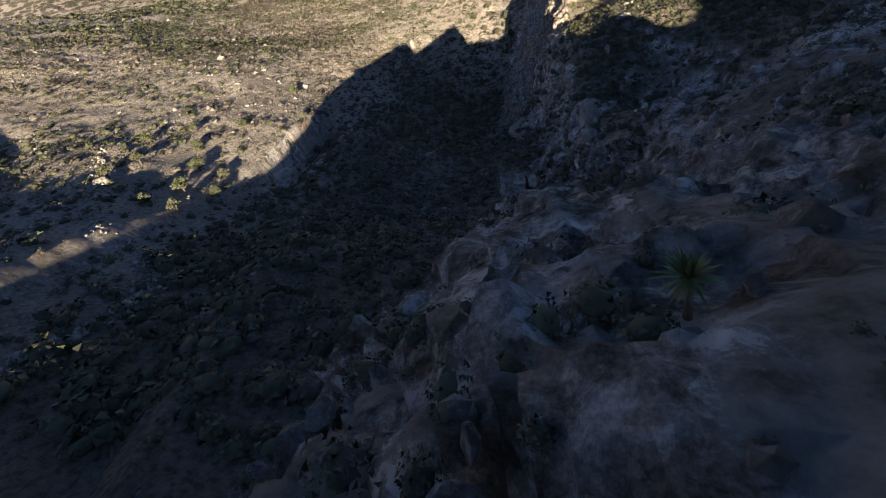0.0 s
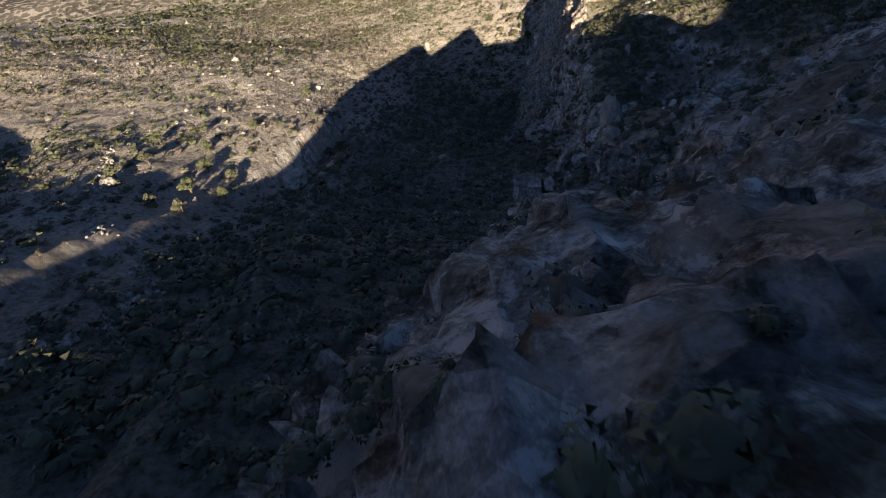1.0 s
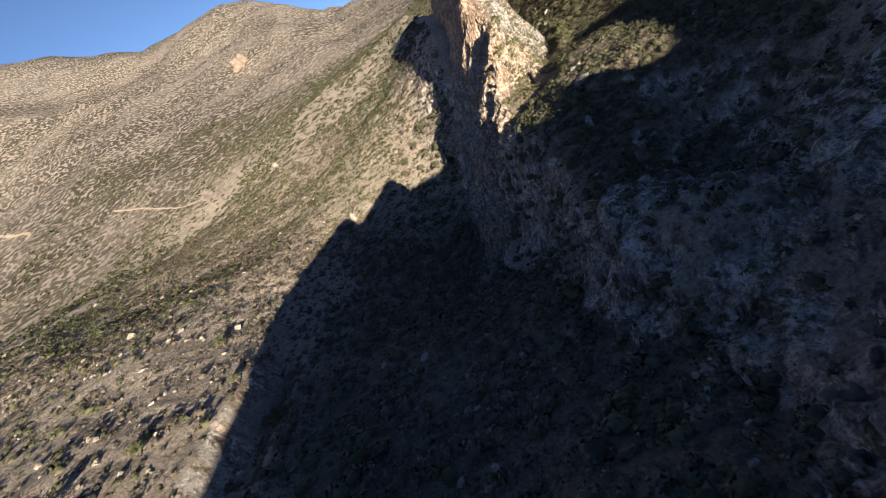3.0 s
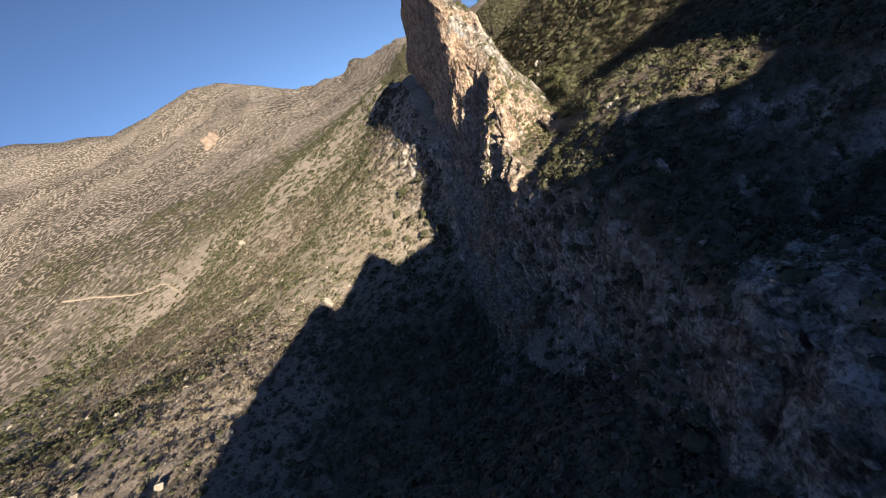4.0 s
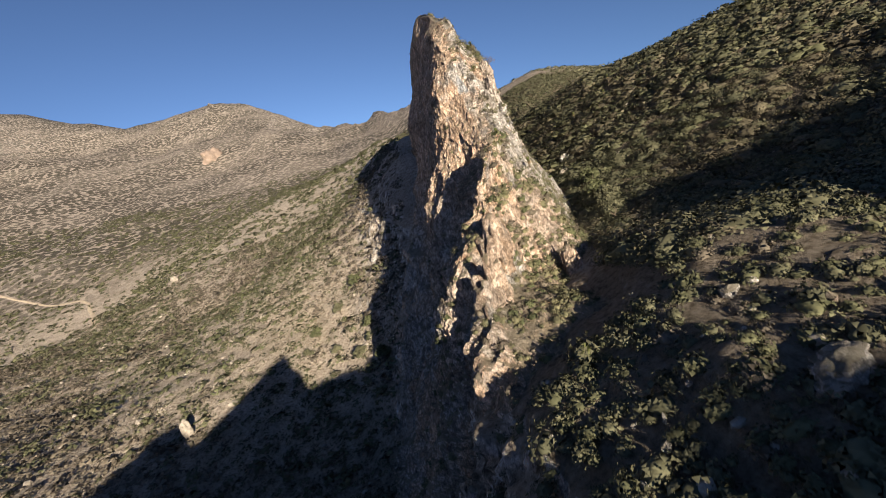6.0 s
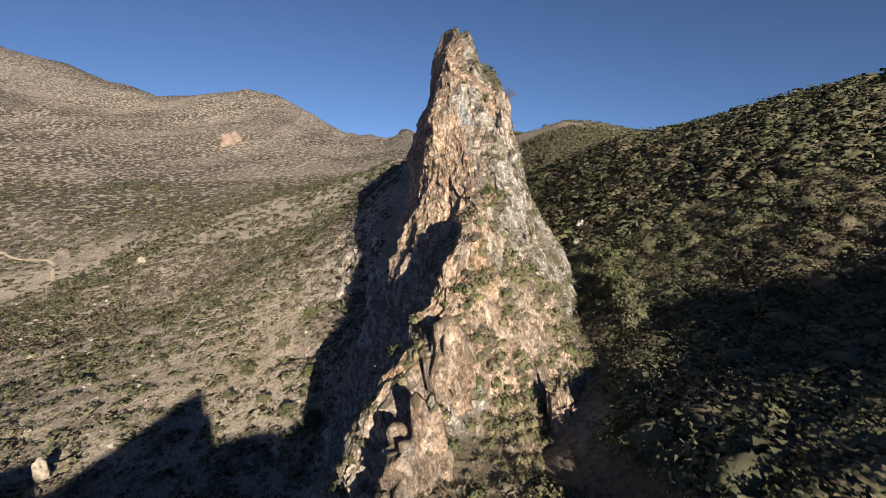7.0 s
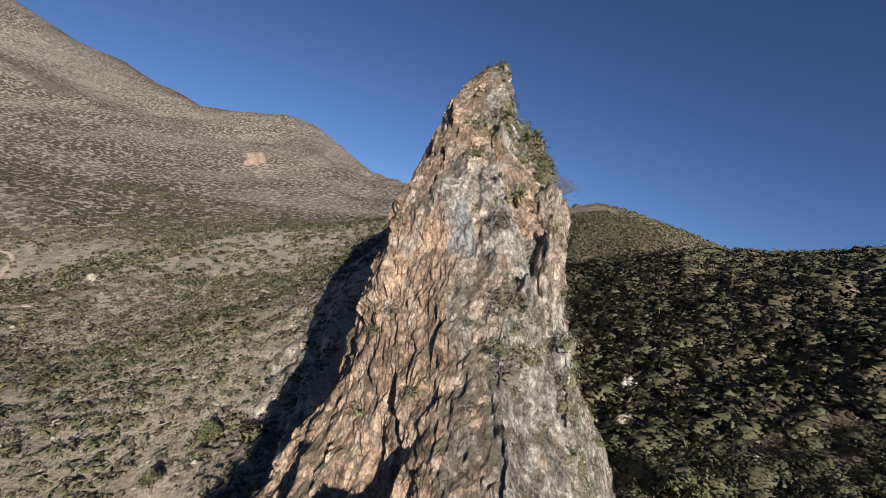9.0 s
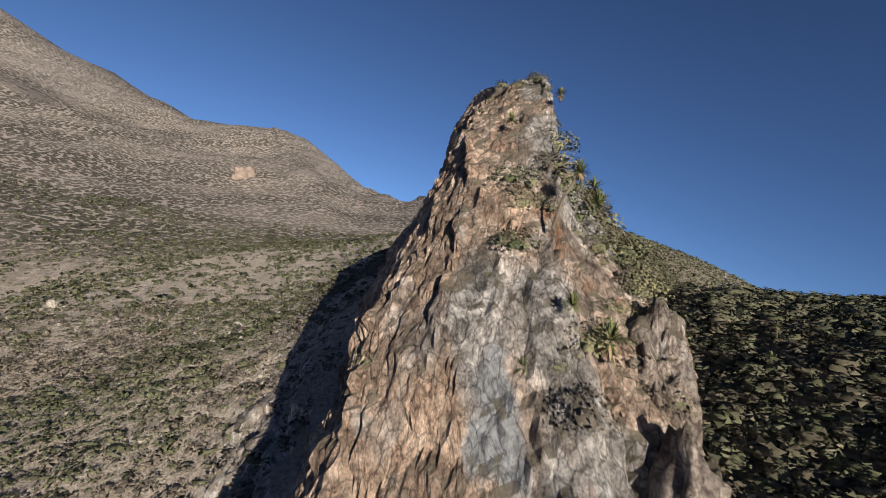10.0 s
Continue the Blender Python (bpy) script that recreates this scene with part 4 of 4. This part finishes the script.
# ---- broken outcrops on the near cliff ----
def outcrop_kind(seed, levels):
    rs = np.random.RandomState(seed)
    bm = bmesh.new()
    bmesh.ops.create_icosphere(bm, subdivisions=levels, radius=1.0)
    v = np.array([q.co for q in bm.verts])
    f = np.array([[q.index for q in p.verts] for p in bm.faces])
    bm.free()
    d = 1 + 0.45 * facets(v[:, 0] + seed, v[:, 1], v[:, 2] * 0.6, 0.75, seed) + 0.2 * facets(v[:, 0], v[:, 1] + seed, v[:, 2], 0.35, seed + 9)
    return v * d[:, None] * (1, rs.uniform(0.5, 0.8), rs.uniform(0.9, 1.5)), f


SMALL = [outcrop_kind(560 + k, 1) for k in range(8)]
OUTCROPS, LEDGES = [outcrop_kind(520 + k, 2) for k in range(8)], [outcrop_kind(540 + k, 3) for k in range(6)]


def spur_rocks():
    """Small broken blocks all over the spur under the start."""
    x, y = scatter(11, 46, -6, 62, 0.85)
    keep = rng.uniform(size=len(x)) < np.clip(0.45 + 0.6 * fbm(x, y, 0 * x, 4, 3, 102), 0.1, 0.9)
    x, y = x[keep], y[keep]
    size = np.minimum(np.clip(rng.lognormal(-1.1, 0.5, len(x)), 0.12, 0.9), 0.1 + 0.1 * np.hypot(x - 27, y - 1))
    ob = planted("spur_rocks", "broken grey and rusty limestone blocks on the shaded spur", x, y, height(x, y) - 0.3 * size, size, SMALL, ROCK, 0.9, False)
    ob["category"] = "rocks"


def outcrops():
    x, y = scatter(-62, 62, -25, 182, 2.4)
    foot, edge = along(CLIFF_Y, FOOT_X, y), along(CLIFF_Y, EDGE_X, y)
    w = (x - foot) / (edge - foot)
    bed = fbm(x, y, 0.7 * height(x, y), 11, 3, 101)
    keep = (w > 0.02) & (w < 1.5) & (rng.uniform(size=len(x)) < np.clip(0.3 + 0.6 * bed, 0.05, 0.9) * np.where(w > 1, 0.5, 1)) & ~under_fin(x, y)
    x, y = x[keep], y[keep]
    size = np.clip(rng.lognormal(-0.35, 0.5, len(x)), 0.3, 2.2) * (1 - 0.7 * smooth(y, 112, 124)) * (1 - 0.82 * smooth(np.hypot(x - 27, y - 3), 26, 11))
    big = size > 1.0
    for name, label, m, kinds in (("small_outcrops", "broken grey limestone teeth on the shaded cliff", ~big, OUTCROPS), ("outcrops", "grey and orange limestone outcrops on the shaded cliff", big, LEDGES)):
        ob = planted(name, label, x[m], y[m], height(x[m], y[m]) - 0.5 * size[m], size[m], kinds, ROCK, 0.9, False)
        ob["category"] = "rocks"


def massif_bushes():
    """Dense olive and dark bushes over the top of the massif before the spire."""
    x, y = scatter(40, 96, 118, 186, 1.5)
    keep = (rng.uniform(size=len(x)) < np.clip(0.62 + 0.6 * fbm(x, y, 0 * x, 9, 3, 88), 0.15, 0.95)) & ~under_fin(x, y) & (steepness(x, y) < 1.2)
    x, y = x[keep], y[keep]
    size = np.clip(rng.lognormal(-0.15, 0.35, len(x)), 0.4, 1.6)
    olive = rng.uniform(size=len(x)) < 0.6
    for name, label, m, mat in (("massif_olives", "olive green bushes covering the rocky massif", olive, OLIVE), ("massif_bushes", "dark bushes covering the rocky massif", ~olive, DARK)):
        planted(name, label, x[m], y[m], height(x[m], y[m]) - 0.15 * size[m], size[m], CLOSE_KINDS, mat, 0.85)


outcrops()
spur_rocks()
massif_bushes()

for bx, by, size, seed, label in (
        (-33, 91, (4.2, 2.6, 2.2), 3, "large sunlit limestone block above the hollow"), (-22.5, 88, (1.1, 0.9, 2.2), 5, "upright pale block standing in the shaded scrub"),
        (-36.4, 103.6, (1.3, 1.0, 0.9), 6, "pale limestone block on the slope"), (-45.5, 173, (2.6, 1.8, 0.9), 8, "bare pale limestone outcrop on the slope"),
        (-97.5, 426, (2.6, 1.8, 2.2), 9, "lone limestone block on the plain"), (-27.3, 240, (1.3, 1.0, 2.4), 11, "pale limestone block beside the shadow"),
        (-57, 69, (1.4, 1.1, 0.9), 12, "pale block among green trees"), (99, 243.5, (0.7, 0.6, 0.6), 13, "white limestone block in the woods"),
        (90, 259, (1.3, 1.0, 1.0), 14, "pale limestone outcrop beside the gully"), (57.3, 151.3, (2.0, 1.4, 0.8), 15, "sunlit limestone boulder on the ridge"),
        (50.5, 137.5, (0.8, 0.8, 1.3), 16, "upright grey block on the ridge"), (62.5, 141, (1.6, 1.3, 1.1), 17, "grey limestone boulder among bushes"),
        (95, 268, (1.3, 1.0, 1.4), 18, "limestone outcrop under the wood")):
    boulder(bx, by, size, seed, label, PALE if seed < 15 else ROCK)
for bx, by, size, seed, mat, label in (
        (33.5, 47, (1.6, 1.4, 4.2), 64, PALE, "tall pale limestone buttress on the cliff"),):
    boulder(bx, by, size, seed, label, mat, 0.72, None, 0, "outcrop_rock", "rock")
boulder(-204, 1018, (24, 10, 17), 65, "pale landslip scar on the far mountainside", SLIP, 0.66, None, 0, "scarred_crag", "crag")
for bx, by, z, size, seed, label in (
        (45.2, 184, 158.5, (3.0, 2.6, 5.0), 31, "blunt orange limestone knob at the foot of the spire"), (58.5, 190, 154.5, (1.1, 1.0, 4.6), 32, "thin orange rock needle beside the spire"),
        (59.6, 188.6, 153, (0.9, 0.9, 2.6), 33, "short rock needle beside the spire"), (49.5, 190.5, 162.5, (2.0, 1.8, 3.8), 34, "orange limestone tooth on the crest")):
    boulder(bx, by, size, seed, label, SPIRE_ROCK, 0.5, z, 0, "rock_needle" if size[2] > 2 else "rock_block", "rock")


for bx, by, z, size, seed, lean, label in (
        (65.7, 221.6, 186.2, (0.8, 1.3, 2.6), 35, 8, "grey rib on the shoulder"), (65.0, 219.0, 183.2, (0.8, 1.3, 2.9), 36, 6, "grey and rust rib"),
        (66.7, 223.0, 186.0, (0.7, 1.2, 2.2), 37, 10, "grey rib on the shoulder"), (63.2, 217.5, 181.2, (0.6, 1.2, 2.4), 38, 5, "orange rib")):
    rib = new("rib", rock_mesh("rib", size, seed, SPIRE_ROCK, 0.2, 4, 0.3))
    rib.parent = bpy.data.objects["rock_spire"]
    rib.matrix_world = pose(bx * K, by * K, z * K, -lean, lean, 12 * (seed % 3))
    tagged(rib, label)


# ---- paths ----
def ribbon(name, label, points, width):
    p = np.array(points, float)
    t = np.linspace(0, len(p) - 1, 40 * (len(p) - 1))
    x, y = along(range(len(p)), p[:, 0], t), along(range(len(p)), p[:, 1], t)
    x, y = x + fbm(t, 0 * t, 0 * t, 0.6, 2, 98) * 1.2, y + fbm(t, 0 * t + 5, 0 * t, 0.6, 2, 99) * 1.2
    dx, dy = np.gradient(x), np.gradient(y)
    length = np.hypot(dx, dy)
    rows = []
    for k in np.linspace(-1, 1, 5):
        w = width * (1 + 0.4 * fbm(t, 0 * t + k, 0 * t, 0.3, 2, 100))
        px, py = x - dy / length * k * w, y + dx / length * k * w
        rows.append(np.stack([px, py, height(px, py) + 0.28 - 0.2 * k * k], -1))
    co = np.stack(rows, 1).reshape(-1, 3)
    return tagged(new(name, mesh_of(name, co, grid_faces(len(t), 5)[:, ::-1], TRACK, True)), label, "path", kind="structure")


ribbon("path_1", "pale trodden path across the scrub", ((-330, 590), (-240, 527), (-205, 513), (-190, 490), (-178, 470), (-140, 408)), 1.3)
ribbon("path_2", "pale dirt road on the plain", ((-540, 520), (-485, 573), (-476, 606), (-459, 626), (-482, 655), (-540, 690)), 2.2)


# ---- single trees, yuccas and the bare shrub ----
def tube(points, radii, sides=6):
    p, r = np.array(points, float), np.array(radii, float)
    a = np.linspace(0, 2 * np.pi, sides, endpoint=False)
    d = np.gradient(p, axis=0)
    d /= np.linalg.norm(d, axis=1, keepdims=True)
    u = np.cross(d, (0.31, 0.95, 0.1))
    u /= np.linalg.norm(u, axis=1, keepdims=True)
    v = np.cross(d, u)
    ring = p[:, None] + r[:, None, None] * (np.cos(a)[None, :, None] * u[:, None] + np.sin(a)[None, :, None] * v[:, None])
    i, j = np.meshgrid(np.arange(len(p) - 1), np.arange(sides), indexing="ij")
    q = np.stack([i * sides + j, i * sides + (j + 1) % sides, (i + 1) * sides + (j + 1) % sides, (i + 1) * sides + j], -1).reshape(-1, 4)
    return ring.reshape(-1, 3), q


def joined(pieces):
    vs, fs, n = [], [], 0
    for v, f in pieces:
        vs.append(v)
        fs.append(f + n)
        n += len(v)
    return np.concatenate(vs), np.concatenate(fs)


def tree(seed, mat):
    """A low round tree, about 2 plan units across its half."""
    rs = np.random.RandomState(seed)
    ob = new("tree")
    limbs = [tube([(0, 0, -0.4), (0.05, 0.02, 0.7), (0.1, -0.05, 1.5)], (0.2, 0.16, 0.1))]
    heads = []
    for k in range(6):
        a = k * 1.05 + rs.uniform(-0.3, 0.3)
        tip = np.array([math.cos(a) * rs.uniform(0.7, 1.2), math.sin(a) * rs.uniform(0.7, 1.2), rs.uniform(1.3, 2.5)])
        limbs.append(tube([(0.03, 0, 0.8), tip * 0.55 + (0, 0, 0.25), tip], (0.09, 0.06, 0.02), 5))
        heads.append(tip)
    heads.append(np.array([0, 0, 2.6]))
    part("trunk", mesh_of("trunk", *joined(limbs), BARK), ob)
    v = np.concatenate([leaf_shell(150, 0.2, rs, 0.85, 0.3) * rs.uniform(0.75, 1.05) + h - (0, 0, 0.2) for h in heads])
    part("crown", mesh_of("crown", v, np.arange(len(v)).reshape(-1, 3), mat), ob)
    return ob


def blades(n, length, rs, low, high, wide=0.05):
    """Stiff narrow leaves out of one point."""
    vs, fs = [], []
    for k in range(n):
        a, e = rs.uniform(0, 2 * np.pi), rs.uniform(low, high)
        d = np.array([math.cos(a) * math.cos(e), math.sin(a) * math.cos(e), math.sin(e)])
        s = np.cross(d, (0, 0, 1.0))
        s = s / (np.linalg.norm(s) + 1e-6) * wide
        q = length * rs.uniform(0.75, 1.1)
        mid = d * q * 0.5 + (0, 0, 0.02)
        vs += [d * 0.05 - s * 0.6, d * 0.05 + s * 0.6, mid + s, mid - s, d * q - (0, 0, 0.12 * q * math.cos(e))]
        b = 5 * k
        fs += [(b, b + 1, b + 2), (b, b + 2, b + 3), (b + 3, b + 2, b + 4)]
    return np.array(vs), np.array(fs)


def yucca(seed, stem, lean=0.0):
    rs = np.random.RandomState(seed)
    ob = new("yucca")
    top = np.array([lean * stem, 0.05, stem])
    if stem > 0.3:
        v, f = tube([(0, 0, -0.3), (lean * stem * 0.35, 0, stem * 0.5), tuple(top)], (0.15, 0.1, 0.09), 8)
        part("trunk", mesh_of("trunk", v, f, BARK), ob)
        v, f = blades(46, 0.75, rs, -1.5, -0.5)
        part("skirt", mesh_of("skirt", v + top, f, STRAW), ob, "dry straw-coloured dead leaves")
    v, f = blades(90, 0.95, rs, -0.35, 1.5)
    part("crown", mesh_of("crown", v + top, f, BLADE), ob)
    return ob


def stand(ob, x, y, z, turn, size, label, category, group=""):
    ob.matrix_world = pose(x * K, y * K, z * K, 0, 0, turn) @ Matrix.Scale(size, 4)
    return tagged(ob, label, category, group)


first = tree(601, GREEN)
stand(first, 3.8, 266.2, float(height(3.8, 266.2)), 20, 1.15, "round green tree on the dry slope", "tree", "trees on the slope")
second = tree(602, DARK)
stand(second, 11.8, 272.3, float(height(11.8, 272.3)), 80, 1.3, "round dark green tree on the dry slope", "tree", "trees on the slope")
for model, x, y, turn, size in ((first, 19, 280, 130, 1.35), (second, 16, 249.6, 200, 1.2), (first, 22.3, 243, 250, 1.3), (second, 9.4, 255.8, 30, 1.05), (second, 1, 258.5, 310, 1.0), (first, 20.6, 256.7, 75, 1.1),
                                (second, -57, 80, 10, 0.95), (first, -44, 72.5, 50, 1.0), (second, -39.3, 63.5, 95, 0.9), (first, -39, 74.5, 140, 0.8), (second, -58, 72, 190, 1.0), (first, -47.2, 83.4, 230, 0.95),
                                (second, -42, 83, 280, 0.85), (first, -52.7, 93.3, 330, 0.9), (second, -41.4, 128.3, 15, 0.9), (first, -51.4, 148.5, 60, 1.0), (second, -36, 118.3, 100, 0.9), (first, -29.5, 113, 130, 0.85),
                                (second, -45, 64, 20, 0.8), (first, -50, 110, 220, 0.8), (second, -58, 102, 140, 0.85), (first, -63, 92, 40, 0.9),
                                (second, 83, 224, 150, 1.6), (first, 84.5, 231, 210, 1.5), (second, 79, 216, 260, 1.4), (first, 88, 240, 290, 1.5), (second, 76, 209, 20, 1.3)):
    copy_thing(model, pose(x * K, y * K, float(height(x, y)) * K, 0, 0, turn) @ Matrix.Scale(size, 4)).scale = (size,) * 3


def on_spire(x, y):
    """The highest point of the spire near a place of the plan."""
    d = (FIN[..., 0] - x) ** 2 + (FIN[..., 1] - y) ** 2
    near = d < 0.6
    return float(FIN[..., 2][near].max()) if near.any() else float(height(x, y))


for seed, x, y, z, stem, lean, turn, size, label in (
        (701, 64.4, 228, None, 0.5, 0.2, 0, 0.42, "short yucca on the crest of the spire"),
        (702, 62.4, 222.8, 192.0, 3.4, 0.5, -10, 0.52, "leaning yucca on the shoulder of the spire"),
        (703, 61.9, 226.9, None, 0.2, 0, 0, 0.45, "grey-green yucca rosette on the spire's edge"),
        (704, 60.9, 220.9, 187.5, 0.2, 0, 0, 0.5, "small yucca rosette in a crack of the rock face"),
        (705, 63.6, 220.8, None, 0.5, 0.1, 60, 0.8, "yucca among bushes on the spire's shoulder"),
        (706, 62.3, 220.6, None, 0.2, 0, 0, 0.5, "small yucca rosette on the rock face"),
        (707, 62.9, 206.8, None, 0.9, 0.3, 30, 1.0, "yucca leaning out from the spire"),
        (708, 57, 198.5, None, 0.2, 0, 0, 0.9, "yellow-green yucca rosette on a ledge"),
        (709, 67.8, 232, None, 0.6, 0.2, 10, 0.8, "yucca with a dry skirt beside the bare shrub"),
        (710, 65.5, 226, None, 0.3, 0, 0, 0.8, "yucca rosette on the spire's shoulder")):
    ob = yucca(seed, stem, lean)
    stand(ob, x, y, (on_spire(x, y) if z is None else z), turn, size, label, "yucca", "yuccas on the spire")
for seed, x, y, stem, lean, turn, size, label in (
        (721, 28.3, 3.2, 1.5, 0.2, 200, 0.42, "single-stemmed yucca on the shaded spur"),
        (722, 49, 167.5, 0.9, 0.05, 0, 0.8, "small yucca on the sunlit ridge"),
        (723, 64.5, 146.5, 1.2, 0.0, 0, 0.9, "yucca among bushes on the ridge"),
        (724, 33, 9.0, 0.2, 0, 0, 0.6, "yucca rosette on the shaded rock"),
        (725, 110, 285, 2.6, 0.05, 0, 1.0, "yucca rising above the scrub"),
        (726, 118, 276, 2.2, 0.1, 90, 1.0, "yucca rising above the scrub"),
        (727, 124, 282, 3.0, 0.0, 40, 1.0, "tall yucca on the wooded crest")):
    stand(yucca(seed, stem, lean), x, y, float(height(x, y)), turn, size, label, "yucca", "yuccas on the hills")


def bare_shrub():
    """A leafless shrub: stems that fork again and again."""
    rs = np.random.RandomState(801)
    stems, twigs = [], []

    def fork(p, d, length, radius, level):
        q = p + d * length
        (stems if level < 2 else twigs).append(tube([p, (p + q) / 2 + rs.normal(0, 0.04, 3), q], (radius, radius * 0.8, radius * 0.6), 4))
        if level < 5:
            for _ in range(3 if level < 3 else 2):
                e = d + rs.normal(0, 0.42, 3)
                fork(q, e / np.linalg.norm(e), length * rs.uniform(0.6, 0.85), radius * 0.6, level + 1)

    for a in range(4):
        d = np.array([0.6 + rs.uniform(-0.5, 0.5), rs.uniform(-0.5, 0.5), 0.9])
        fork(np.zeros(3), d / np.linalg.norm(d), 0.9, 0.06, 0)
    ob = new("bare_shrub")
    part("stems", mesh_of("stems", *joined(stems), BARK), ob)
    part("twigs", mesh_of("twigs", *joined(twigs), BARK), ob)
    return stand(ob, 69.2, 233, on_spire(69.2, 233) - 0.2, 0, 1.2, "leafless grey shrub on the spire's shoulder", "shrub")


bare_shrub()
